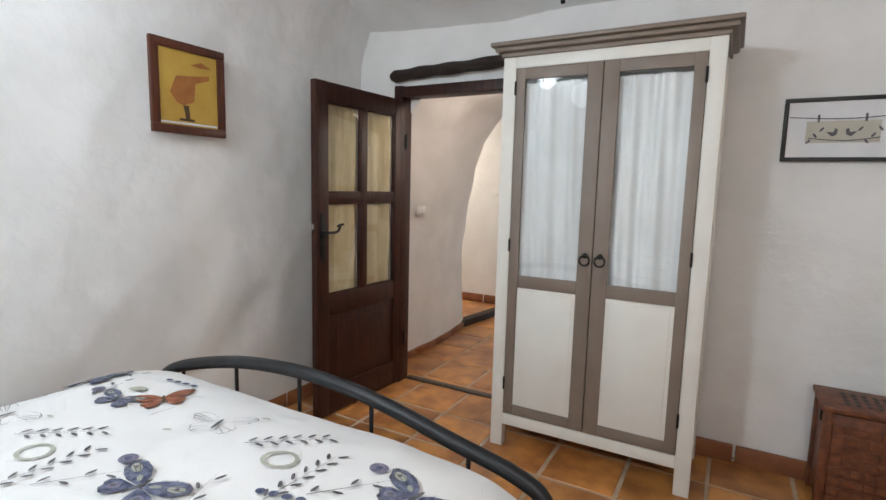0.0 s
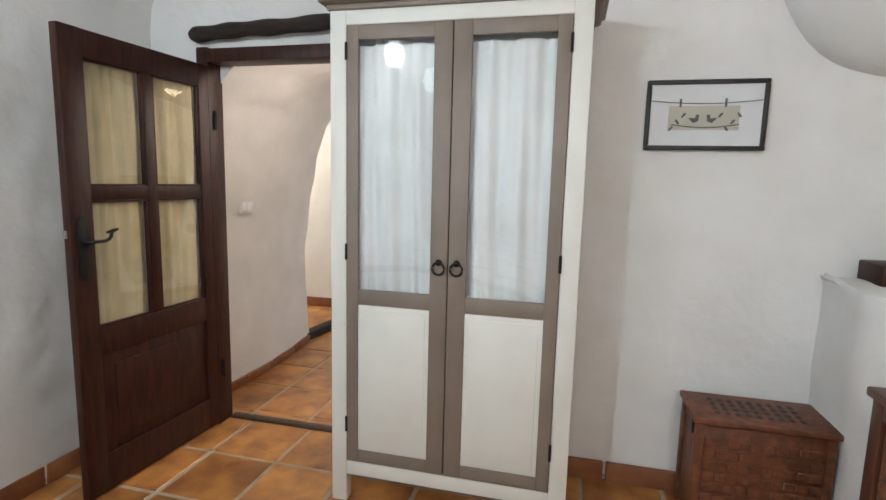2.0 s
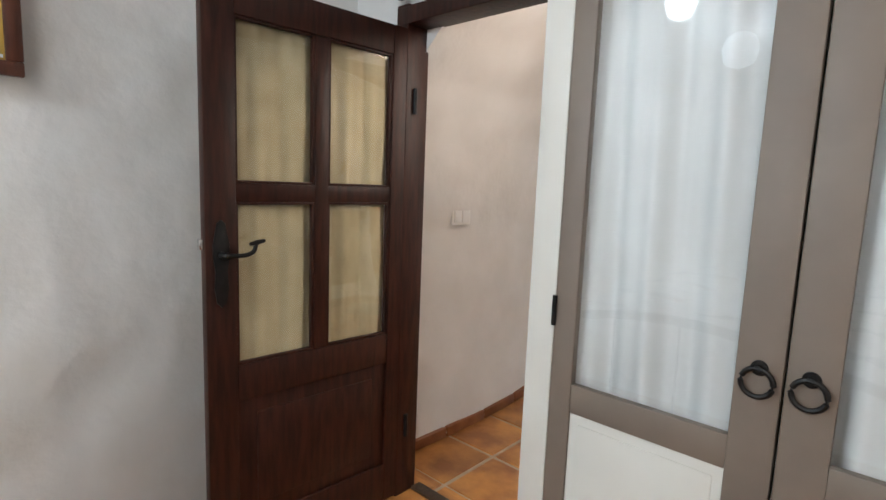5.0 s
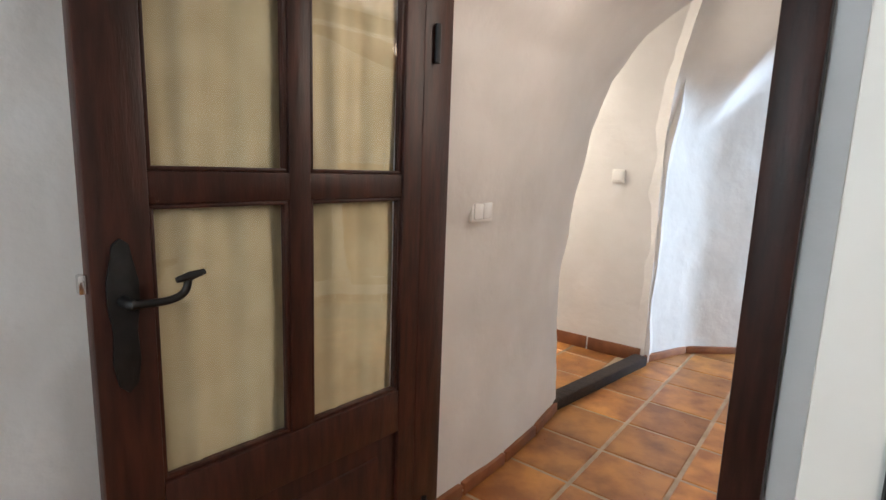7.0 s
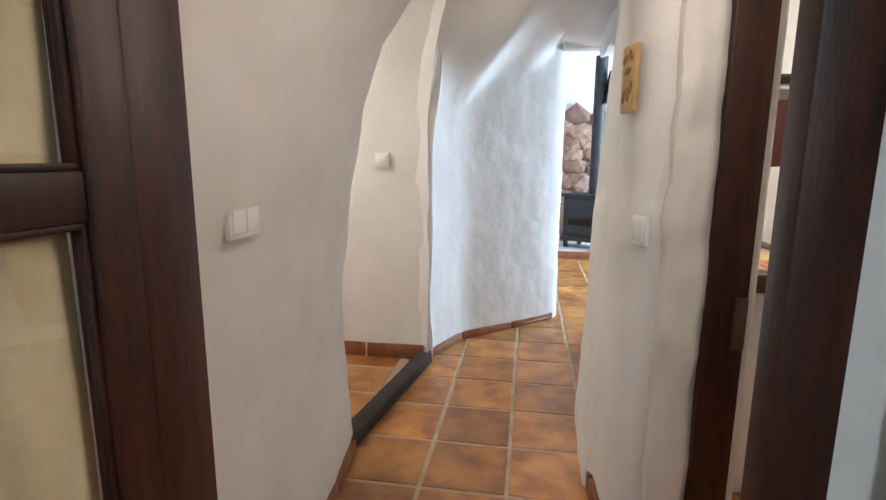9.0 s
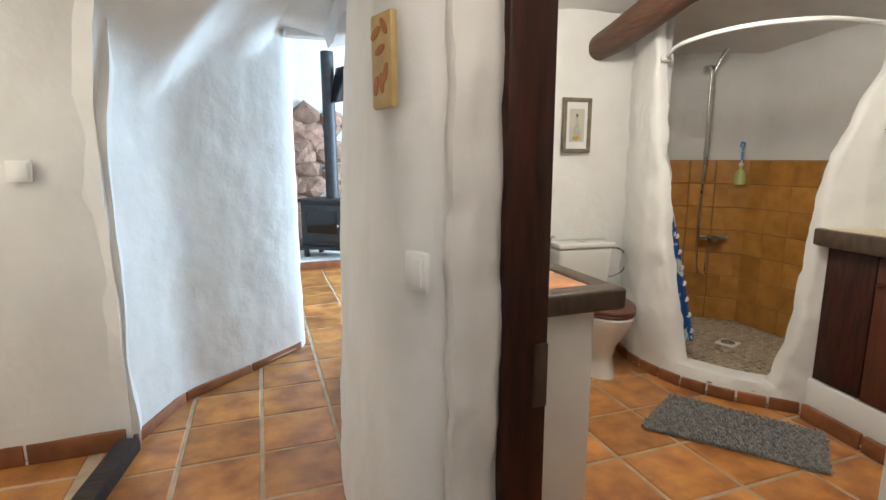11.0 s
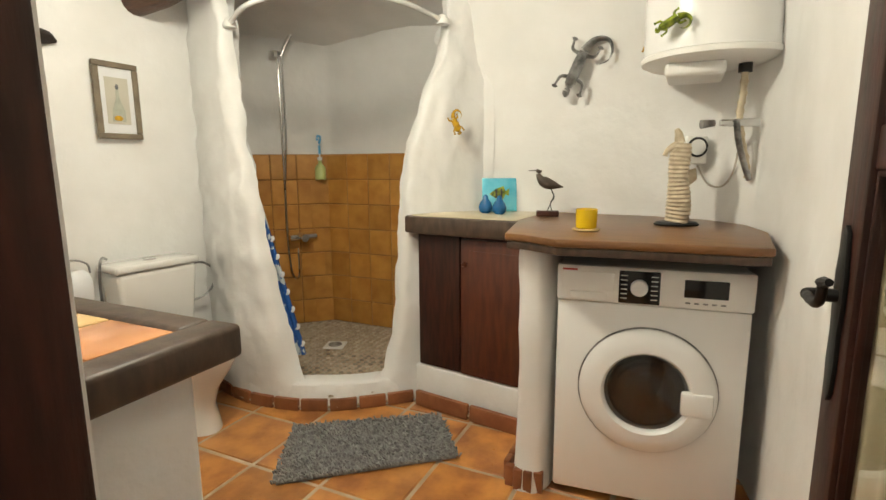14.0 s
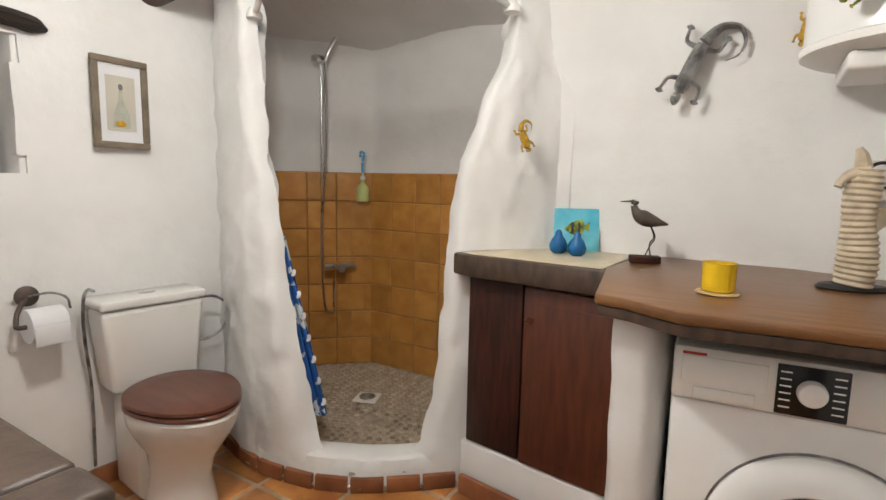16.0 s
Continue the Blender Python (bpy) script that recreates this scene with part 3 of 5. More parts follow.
def leaf(root, w, h, d, wood, mid=0.3525):
    """A door leaf: hinge stile at x = 0, four curtained panes over a raised panel."""
    hs, ls = 0.098, w - 0.09
    part("stile", box(0.0, hs, -d, 0, 0.008, h, 0.004), wood, root)
    part("stile", box(ls, w, -d, 0, 0.008, h, 0.004), wood, root)
    part("top_rail", box(hs, ls, -d + 0.001, -0.001, h - 0.1, h - 0.001, 0.003), wood, root)
    part("bottom_rail", box(hs, ls, -d + 0.001, -0.001, 0.009, 0.16, 0.003), wood, root)
    part("lock_rail", box(hs, ls, -d + 0.001, -0.001, 0.57, 0.682, 0.003), wood, root)
    part("panel", box(hs - 0.005, ls + 0.005, -d + 0.011, -0.011, 0.155, 0.575, 0.003), wood, root)
    part("raised_field", box(hs + 0.06, ls - 0.06, -d + 0.004, -0.004, 0.21, 0.52, 0.006), wood, root)
    part("muntin", box(mid, mid + 0.05, -d + 0.004, -0.004, 0.682, h - 0.1, 0.003), wood, root)
    part("muntin", box(hs, ls, -d + 0.005, -0.005, 1.175, 1.23, 0.003), wood, root)
    for x0, x1 in ((hs, mid), (mid + 0.05, ls)):
        for z0, z1 in ((0.682, 1.175), (1.23, h - 0.1)):
            for a, b_, c, e in ((x0, x0 + 0.008, z0, z1), (x1 - 0.008, x1, z0, z1), (x0, x1, z0, z0 + 0.008), (x0, x1, z1 - 0.008, z1)):
                part("glazing_bead", box(a, b_, -d + 0.008, -0.008, c, e, 0.002), wood, root)
            g = part("pane", box(x0, x1, -d / 2 - 0.002, -d / 2 + 0.002, z0, z1, 0), CLEAR, root, "clear glass pane")
            g.visible_shadow = False
            ph = x0 * 40 + z0
            part("curtain", sheet(lambda u, v: (x0 + (x1 - x0) * u, -d / 2 - 0.014 + 0.006 * math.sin(u * 13 + ph + math.sin(v * 3) * 0.9) + 0.003 * math.sin(u * 31 + ph), z0 + (z1 - z0) * v), 50, 10), CREAMCLOTH, root, "gathered cream door curtain")


leaf(door, W, Hd, D, DARKWOOD)
handle_set(door, Matrix.Translation((W - 0.043, 0.0, 1.025)) @ Matrix.Diagonal((-1, 1, 1, 1)))
part("latch", box(W - 0.001, W + 0.012, -0.026, -0.01, 1.04, 1.07, 0.002), CHROME, door, "brass latch")
for z in (0.25, 1.5):
    part("hinge", tube([(0.002, 0.008, z), (0.002, 0.008, z + 0.09)], 0.008, 10), IRON, door)

frame_1 = thing("bedroom_door_frame", "dark brown wooden door frame in the white wall", "door frame", kind="structure")
part("jamb", box(-1.925, -1.865, 2.585, 2.692, 0, 1.88, 0.004), DARKWOOD, frame_1)
part("jamb", box(-1.15, -1.084, 2.598, 2.648, 0, 1.88, 0.004), DARKWOOD, frame_1)
part("head", box(-1.925, -1.09, 2.583, 2.697, 1.81, 1.872, 0.004), DARKWOOD, frame_1)
part("threshold", box(-1.865, -1.15, 2.67, 2.72, -0.004, 0.012, 0.004), GREYEDGE, frame_1, "worn wooden threshold strip")

log = curve([(-1.95, 2.59, 1.935), (-1.7, 2.585, 1.948), (-1.4, 2.585, 1.955), (-1.05, 2.59, 1.975)], 10)
bm = tube(log, [0.034 + 0.003 * math.sin(i * 0.9) + (0 if i else -0.012) for i in range(len(log))], 12)
tagged(part("lintel_log", bm, OLDLOG), "dark weathered log lintel set in white plaster over the door", "beam")


def picture_frame(name, w, h, border, depth, wood, m, label, mount=PAPER):
    root = thing(name, label, "picture", m=m)
    for x0, x1, z0, z1 in ((-w / 2, w / 2, h / 2 - border, h / 2), (-w / 2, w / 2, -h / 2, -h / 2 + border), (-w / 2, -w / 2 + border, -h / 2 + border, h / 2 - border), (w / 2 - border, w / 2, -h / 2 + border, h / 2 - border)):
        part("frame_rail", box(x0, x1, -depth, 0, z0, z1, 0.004), wood, root)
    part("mount", box(-w / 2 + border * 0.8, w / 2 - border * 0.8, -depth * 0.45, -0.002, -h / 2 + border * 0.8, h / 2 - border * 0.8, 0), mount, root, "printed mount")
    return root


def flat_shape(poly, y, bm=None, th=0.0015):
    """A flat printed shape in the x-z plane at y."""
    return prism([(x, z) for x, z in poly], 0, th, bm=bm, m=Matrix.Translation((0, y, 0)) @ Matrix.Rotation(math.pi / 2, 4, "X"))


def oval(cx, cy, rx, ry, n=14, rot=0.0):
    return [(cx + rx * math.cos(t) * math.cos(rot) - ry * math.sin(t) * math.sin(rot), cy + rx * math.cos(t) * math.sin(rot) + ry * math.sin(t) * math.cos(rot)) for t in [2 * math.pi * k / n for k in range(n)]]


art = picture_frame("yellow_picture", 0.35, 0.385, 0.036, 0.022, REDWOOD, pose(-2.17, 1.365, 1.668, 0, 0, 90), "brown wooden frame with a yellow abstract print on the wall", YELLOWART)
part("print_figure", flat_shape([(-0.09, -0.02), (-0.06, 0.05), (0.02, 0.06), (0.1, 0.075), (0.1, 0.055), (0.03, 0.03), (0.02, -0.05), (-0.03, -0.07), (-0.06, -0.06)], -0.011), RUST, art, "rust-coloured shape")
part("print_hat", flat_shape([(0.01, 0.105), (0.06, 0.125), (0.11, 0.105), (0.06, 0.1)], -0.011), RUST, art)
bm = flat_shape([(-0.03, -0.07), (-0.02, -0.125), (0.0, -0.13), (-0.005, -0.07)], -0.011)
flat_shape([(-0.05, -0.125), (0.02, -0.125), (0.02, -0.135), (-0.05, -0.135)], -0.011, bm)
part("print_lines", bm, BROWNINK, art)
part("print_margin", flat_shape([(-0.135, -0.142), (0.135, -0.142), (0.135, -0.15), (-0.135, -0.15)], -0.011), PAPER, art)

birds = picture_frame("bird_picture", 0.43, 0.265, 0.017, 0.02, BLACKTRIM, pose(0.32, 2.625, 1.555), "thin black frame with a grey drawing, on the wall")
part("print_strip", flat_shape([(-0.13, -0.055), (0.12, -0.055), (0.12, 0.035), (-0.13, 0.035)], -0.0105), BUFF, birds, "buff strip of paper")
bm = tube([(-0.195 + 0.39 * k / 12, -0.012, 0.055 - 0.012 * math.sin(math.pi * k / 12)) for k in range(13)], 0.0016, 5)
for x in (-0.09, 0.07):
    flat_shape([(x - 0.004, 0.03), (x + 0.004, 0.03), (x + 0.004, 0.062), (x - 0.004, 0.062)], -0.012, bm)
tube([(-0.12 + 0.24 * k / 10, -0.012, -0.035 - 0.012 * math.sin(math.pi * k / 10)) for k in range(11)], 0.002, 5, bm)
for k in range(12):
    x = -0.12 + 0.24 * k / 11
    if abs(x + 0.01) > 0.045:
        flat_shape(oval(x, -0.025 + 0.025 * ((k * 7) % 3 - 1), 0.012, 0.0045, 8, 0.9 * (-1) ** k), -0.012, bm)
for cx, s_ in ((-0.035, 1), (0.02, -1)):
    flat_shape([(cx - 0.025 * s_, -0.01), (cx - 0.005 * s_, -0.03), (cx + 0.012 * s_, -0.022), (cx + 0.014 * s_, 0.0), (cx + 0.004 * s_, 0.004), (cx, -0.012)], -0.012, bm)
part("print_drawing", bm, GREYINK, birds)

# wardrobe
wd = thing("wardrobe", "cream and taupe painted wardrobe with two curtained glass doors", "wardrobe", m=pose(-0.575, 2.175, 0))
wx, wdp = 0.455, 0.42
for sx in (-1, 1):
    for y0, y1 in ((0.0, 0.05), (wdp - 0.05, wdp)):
        part("leg", box(sx * wx - (0.062 if sx > 0 else 0), sx * wx + (0.062 if sx < 0 else 0), y0, y1, 0, 1.87, 0.003), WHITEPAINT, wd)
    part("side_panel", box(sx * wx - (0.03 if sx > 0 else -0.01), sx * wx + (0.03 if sx < 0 else -0.01), 0.045, wdp - 0.045, 0.13, 1.868, 0.002), WHITEPAINT, wd)
part("top_rail", box(-wx + 0.06, wx - 0.06, 0.002, 0.04, 1.82, 1.87, 0.003), WHITEPAINT, wd)
part("bottom_rail", box(-wx + 0.06, wx - 0.06, 0.002, 0.04, 0.115, 0.172, 0.003), WHITEPAINT, wd)
part("back_panel", box(-wx + 0.03, wx - 0.03, wdp - 0.03, wdp - 0.015, 0.12, 1.868, 0), WHITEPAINT, wd)
part("floor_panel", box(-wx + 0.03, wx - 0.03, 0.03, wdp - 0.03, 0.13, 0.15, 0), WHITEPAINT, wd)
for o_, z0, z1, bv in ((0.01, 1.87, 1.89, 0.006), (0.035, 1.8905, 1.912, 0.01), (0.05, 1.9125, 1.932, 0.006)):
    part("cornice_moulding", box(-wx - o_, wx + o_, -o_, wdp, z0, z1, bv), TAUPE, wd, "taupe cornice moulding")
for sx in (-1, 1):
    x0, x1 = (-wx + 0.064, -0.002) if sx < 0 else (0.002, wx - 0.064)
    so, si = (0.046, 0.064) if sx < 0 else (0.064, 0.046)
    a, e = x0 + so, x1 - si
    dr = part("door", box(x0, a, -0.003, 0.018, 0.176, 1.818, 0.002), TAUPE, wd, "taupe framed glass door")
    part("stile", box(e, x1, -0.003, 0.018, 0.176, 1.818, 0.002), TAUPE, dr)
    part("rail", box(a, e, -0.002, 0.017, 1.768, 1.818, 0.002), TAUPE, dr)
    part("rail", box(a, e, -0.002, 0.017, 0.81, 0.868, 0.002), TAUPE, dr)
    part("rail", box(a, e, -0.002, 0.017, 0.176, 0.226, 0.002), TAUPE, dr)
    part("panel", box(a - 0.002, e + 0.002, 0.003, 0.012, 0.22, 0.815, 0.001), WHITEPAINT, dr, "cream door panel")
    part("panel_field", box(a + 0.016, e - 0.016, 0.0, 0.006, 0.245, 0.79, 0.003), WHITEPAINT, dr)
    g = part("pane", box(a - 0.002, e + 0.002, 0.004, 0.008, 0.865, 1.77, 0), CLEAR, dr, "clear glass pane")
    g.visible_shadow = False
    part("curtain", sheet(lambda u, v: (a - 0.012 + (e - a + 0.024) * u, 0.036 + (0.013 - 0.003 * v) * math.sin(u * 15 + 1.3 * math.sin(v * 2.1 + sx) + sx) + 0.004 * math.sin(u * 37 + v * 2.2), 0.85 + 0.905 * v), 90, 20), CURTAIN, dr, "gathered white voile curtain")
    hx = -0.033 * -sx
    rg = part("ring_plate", lathe([(0.012, 0), (0.012, 0.004), (0.007, 0.008), (0.006, 0.014), (0.001, 0.015)], Matrix.Translation((hx, -0.003, 0.99)) @ Matrix.Rotation(math.pi / 2, 4, "X"), 16), IRON, dr, "dark iron ring pull")
    part("ring", tube([(hx + 0.022 * math.sin(2 * math.pi * k / 20), -0.014, 0.969 + 0.022 * math.cos(2 * math.pi * k / 20)) for k in range(20)], 0.0042, 8, closed=True), IRON, rg)
    for z in (0.3, 0.98, 1.7):
        hg = x0 if sx < 0 else x1
        part("hinge", tube([(hg, -0.006, z), (hg, -0.006, z + 0.06)], 0.005, 8), IRON, dr)

# bed with an arched iron foot rail
bed = thing("bed", "made-up iron bed with a white moth-printed duvet", "bed", m=pose(-1.05, -0.25, 0))
DX0, DXW, DY0, DYW = -0.84, 1.5, -1.55, 2.71


def duvet(u, v):
    x, y = DX0 + DXW * u, DY0 + DYW * v
    ex = max(0, abs(x + 0.06) - 0.52) / 0.26
    ey = max(0, y - 0.98) / 0.18
    drop = 0.09 * min(1, ex) ** 2 + 0.035 * min(1, ey) ** 2 + 0.5 * max(0, ex - 0.86)
    return (x, y, 0.675 - drop + 0.012 * noise.noise(Vector((x * 3, y * 3, 0))))


part("duvet", sheet(duvet, 60, 90, 0.05, amp=0.004, size=0.2, inside=(0, 0, 3)), SHEET, bed, "white cotton duvet with a printed pattern")
part("mattress", box(-0.76, 0.64, -1.55, 1.08, 0.33, 0.58, 0.04, seg=3), SHEET, bed)
part("side_rail", box(-0.8, -0.77, -1.6, 1.18, 0.22, 0.33, 0.004), SATIN, bed)
part("side_rail", box(0.68, 0.71, -1.6, 1.18, 0.22, 0.33, 0.004), SATIN, bed)
arc = [(-0.8, 1.2, 0.0), (-0.8, 1.2, 0.35), (-0.78, 1.2, 0.5), (-0.72, 1.2, 0.585), (-0.6, 1.2, 0.65), (-0.33, 1.2, 0.715), (-0.08, 1.2, 0.738), (0.12, 1.2, 0.728), (0.28, 1.2, 0.703), (0.45, 1.2, 0.664), (0.62, 1.2, 0.625), (0.69, 1.2, 0.57), (0.71, 1.2, 0.4), (0.71, 1.2, 0.0)]
part("foot_rail", tube(curve(arc, 5), 0.02, 14), SATIN, bed, "arched black tubular foot rail")
part("cross_bar", tube([(-0.8, 1.2, 0.3), (0.71, 1.2, 0.3)], 0.012, 10), SATIN, bed)
for x, z in ((-0.6, 0.64), (-0.33, 0.705), (-0.06, 0.73), (0.2, 0.71), (0.49, 0.645)):
    part("spindle", tube([(x, 1.2, 0.3), (x, 1.2, z)], 0.006, 8), SATIN, bed)
rp = random.Random(11)


def print_on(poly_list, cx, cy, rot, sc, bm):
    c, s_ = math.cos(rot), math.sin(rot)
    for poly in poly_list:
        f = []
        for x, y in poly:
            x, y = cx + (x * c - y * s_) * sc, cy + (x * s_ + y * c) * sc
            f.append(bm.verts.new((x, y, duvet((x - DX0) / DXW, (y - DY0) / DYW)[2] + 0.006)))
        bm.faces.new(f)


def sides(poly):
    """The same outline on both sides of the moth's body."""
    return [[(s_ * x, y) for x, y in poly] for s_ in (1, -1)]


FORE = sides([(0.008, 0.03), (0.03, 0.06), (0.07, 0.088), (0.12, 0.1), (0.155, 0.09), (0.165, 0.07), (0.15, 0.05), (0.142, 0.03), (0.11, 0.012), (0.07, 0.002), (0.008, 0.004)])
HIND = sides([(0.008, 0.0), (0.05, -0.002), (0.09, -0.006), (0.112, -0.026), (0.108, -0.048), (0.096, -0.056), (0.09, -0.076), (0.066, -0.088), (0.045, -0.08), (0.025, -0.055)])
PATCH = sides(oval(0.115, 0.058, 0.032, 0.017, 10, 0.35)) + sides(oval(0.045, 0.03, 0.02, 0.009, 10, 0.6))
BODY = [oval(0, 0.0, 0.009, 0.05)]
EYES = sides(oval(0.066, -0.04, 0.022, 0.02, 12))
PUPILS = sides(oval(0.066, -0.04, 0.01, 0.009, 10)) + sides(oval(0.118, 0.058, 0.009, 0.008, 10))
VEINS = sides([(0.012, 0.02), (0.15, 0.083), (0.15, 0.087)]) + sides([(0.012, 0.018), (0.155, 0.062), (0.155, 0.066)]) + sides([(0.012, 0.014), (0.14, 0.036), (0.14, 0.04)]) + sides([(0.012, -0.01), (0.1, -0.05), (0.1, -0.046)]) + sides([(0.012, -0.012), (0.075, -0.08), (0.079, -0.078)])


def rim(poly, t=0.0022):
    """A thin drawn line round an outline."""
    n = len(poly)
    return [[poly[k], poly[(k + 1) % n], (poly[(k + 1) % n][0] * (1 - t * 12), poly[(k + 1) % n][1] * (1 - t * 12)), (poly[k][0] * (1 - t * 12), poly[k][1] * (1 - t * 12))] for k in range(n)]


LINES = [q for w_ in FORE + HIND for q in rim(w_)]


def motif(name, jobs, mt, lift=0.0):
    if name in ("wing_spots", "moon_print", "wing_eye", "leaf_print"):
        runs = [[([q], *job[1:])] for job in jobs for q in job[0]]
    else:
        runs = [[job] for job in jobs]
    for run in runs:
        bm = bmesh.new()
        for polys, cx, cy, rot, sc in run:
            print_on(polys, cx, cy, rot, sc, bm)
        for vtx in bm.verts:
            vtx.co.z += lift
        part(name.removesuffix("s"), bm, mt, bed, smooth=False)


def sprig(cx, cy, rot, n=9):
    return [([[(-0.11, -0.0012), (0.12, 0.0), (-0.11, 0.0012)]] + [oval(-0.1 + 0.2 * k / n + 0.008, 0.014 * (-1) ** k, 0.013, 0.0042, 8, 0.7 * (-1) ** k) for k in range(n)], cx, cy, rot, 1)]


def flower(cx, cy, r):
    motif("flower_print", [([oval(0, 0, r, r * 0.9)], cx, cy, 0, 1)], MAUVEINK)
    motif("flower_heart", [([oval(0, 0, r * 0.4, r * 0.36)], cx, cy, 0, 1)], BLUEINK, 0.001)
    motif("petal_line", [(rim(oval(0, 0, r * 0.75, r * 0.65), 0.008), cx, cy, 0, 1)], GREYINK, 0.0015)


def blue_moth(cx, cy, rot, sc):
    motif("moth_print", [(FORE, cx, cy, rot, sc)], BLUEINK)
    motif("hind_wing_print", [(HIND, cx, cy, rot, sc)], BLUEINK, 0.0005)
    motif("wing_spots", [(PATCH, cx, cy, rot, sc)], SAGEINK, 0.001)
    motif("wing_eye", [(EYES, cx, cy, rot, sc)], MAUVEINK, 0.0012)
    motif("wing_marking", [(PUPILS + BODY + VEINS + LINES, cx, cy, rot, sc)], GREYINK, 0.002)


for iy in range(9):
    for ix in range(5):
        cx, cy = -0.66 + ix * 0.29 + 0.1 * (iy % 2), -1.1 + iy * 0.255
        if cx > 0.56:
            continue
        kind = (ix + 2 * iy) % 4
        rot = rp.uniform(-0.5, 0.5)
        if kind == 0:
            blue_moth(cx, cy, rot, 0.62)
            flower(cx - 0.12, cy + 0.05, 0.022)
            flower(cx + 0.12, cy - 0.04, 0.019)
            motif("sprig_print", sprig(cx + 0.12, cy + 0.03, 1.9, 6) + sprig(cx - 0.11, cy - 0.02, 0.9, 5), GREYINK)
        elif kind == 1:
            motif("rust_moth_print", [(FORE + HIND, cx + 0.04, cy + 0.02, rot + 0.5, 0.5)], RUSTINK)
            motif("wing_marking", [(BODY + VEINS + LINES, cx + 0.04, cy + 0.02, rot + 0.5, 0.5)], BROWNINK, 0.001)
            blue_moth(cx - 0.06, cy - 0.05, rot - 0.3, 0.45)
            motif("pale_leaf_print", [([oval(-0.06, 0.055, 0.026, 0.014)], cx, cy, rot, 1)], SAGEINK)
            motif("moon_print", [([oval(-0.05 + 0.03 * k, 0.125, 0.011, 0.009) for k in range(4)], cx, cy, 0.2, 1)], BLUEINK)
            motif("stem_print", [([[(-0.02, 0.03), (0.12, 0.09), (0.12, 0.092)], [(0.12, 0.09), (0.1, -0.06), (0.102, -0.06)]], cx, cy, 0, 1)], GREYINK)
        elif kind == 2:
            motif("line_moth_print", [(LINES + VEINS + BODY, cx, cy, rot, 0.55)], GREYINK)
            motif("leaf_print", [([oval(0.1, 0.06, 0.012, 0.005), oval(-0.1, -0.05, 0.012, 0.005)], cx, cy, rot, 1)], SAGEINK)
        else:
            motif("sprig_print", sprig(cx - 0.07, cy + 0.04, rot + 0.5, 12) + sprig(cx + 0.06, cy - 0.05, rot + 1.3, 12), GREYINK)
            motif("ring_print", [(rim(oval(0, 0, 0.045, 0.034), 0.02), cx - 0.03, cy - 0.04, rot, 1)], SAGEINK)

# trunk with a pierced lid
trunk = thing("laundry_trunk", "reddish brown woven wooden trunk with a pierced lid, against the wall", "trunk", m=pose(0.325, 2.345, 0))
tw, td, th = 0.45, 0.25, 0.435
for x in (0, tw - 0.03):
    for y in (0, td - 0.03):
        part("post", box(x, x + 0.03, y, y + 0.03, 0, th, 0.003), CANE, trunk)
part("body", box(0.012, tw - 0.012, 0.012, td - 0.012, 0.03, th - 0.01, 0.003), CANE, trunk)
part("lid", box(-0.01, tw + 0.01, -0.012, td + 0.005, th, th + 0.022, 0.004), CANE, trunk, "lid with rows of small square holes")
# Black squares on the solid lid paint the shade of its holes.
for i in range(9):
    for j in range(4):
        part("lid_hole_shade", box(0.075 + i * 0.035, 0.092 + i * 0.035, 0.055 + j * 0.04, 0.078 + j * 0.04, th + 0.018, th + 0.0235, 0), BLACKTRIM, trunk)
for j in range(8):
    z = 0.05 + j * 0.043
    for i in range(10):
        o = 0.004 if (i + j) % 2 else -0.002
        part("weave", box(0.035 + i * 0.038, 0.075 + i * 0.038, 0.004 - o, 0.014 - o, z, z + 0.03, 0.003, seg=1), CANE, trunk)
for j in range(8):
    z = 0.05 + j * 0.043
    for i in range(5):
        o = 0.004 if (i + j) % 2 else -0.002
        part("weave", box(tw - 0.014 + o, tw - 0.004 + o, 0.032 + i * 0.037, 0.068 + i * 0.037, z, z + 0.03, 0.003, seg=1), CANE, trunk)
part("clasp", box(-0.008, 0.0, 0.02, 0.05, th - 0.05, th + 0.01, 0.002), IRON, trunk)

# rattan chest with a glass top
chest = thing("rattan_chest", "brown rattan chest with a glass top, by the ledge", "chest", m=pose(0.61, 1.2, 0))
cw, cd, ch = 0.48, 0.68, 0.79
part("body", box(0.015, cw - 0.015, 0.015, cd - 0.015, 0.05, ch - 0.03, 0.003), RATTAN, chest, "woven rattan panels")
for x in (0, cw - 0.045):
    for y in (0, cd - 0.045):
        part("post", box(x, x + 0.045, y, y + 0.045, 0, ch - 0.02, 0.006), REDWOOD, chest)
for z in (0.05, 0.34, ch - 0.07):
    part("rail", box(0.002, 0.02, 0.045, cd - 0.045, z, z + 0.045, 0.004), REDWOOD, chest)
part("top", box(-0.012, cw + 0.01, -0.012, cd + 0.01, ch - 0.025, ch, 0.006), REDWOOD, chest)
part("glass_top", box(0.035, cw - 0.03, 0.035, cd - 0.035, ch, ch + 0.006, 0.002), CLEAR, chest, "greenish glass sheet")
part("knob", lathe([(0.012, 0), (0.015, 0.01), (0.008, 0.02)], Matrix.Translation((0.0, 0.34, 0.68)) @ Matrix.Rotation(-math.pi / 2, 4, "Y")), IRON, chest)
for i in range(14):
    for j in range(5):
        o = 0.002 * ((i + j) % 2)
        part("weave", box(0.009 - o, 0.017 - o, 0.055 + i * 0.041, 0.092 + i * 0.041, 0.42 + j * 0.055, 0.465 + j * 0.055, 0.003, seg=1), RATTAN, chest)
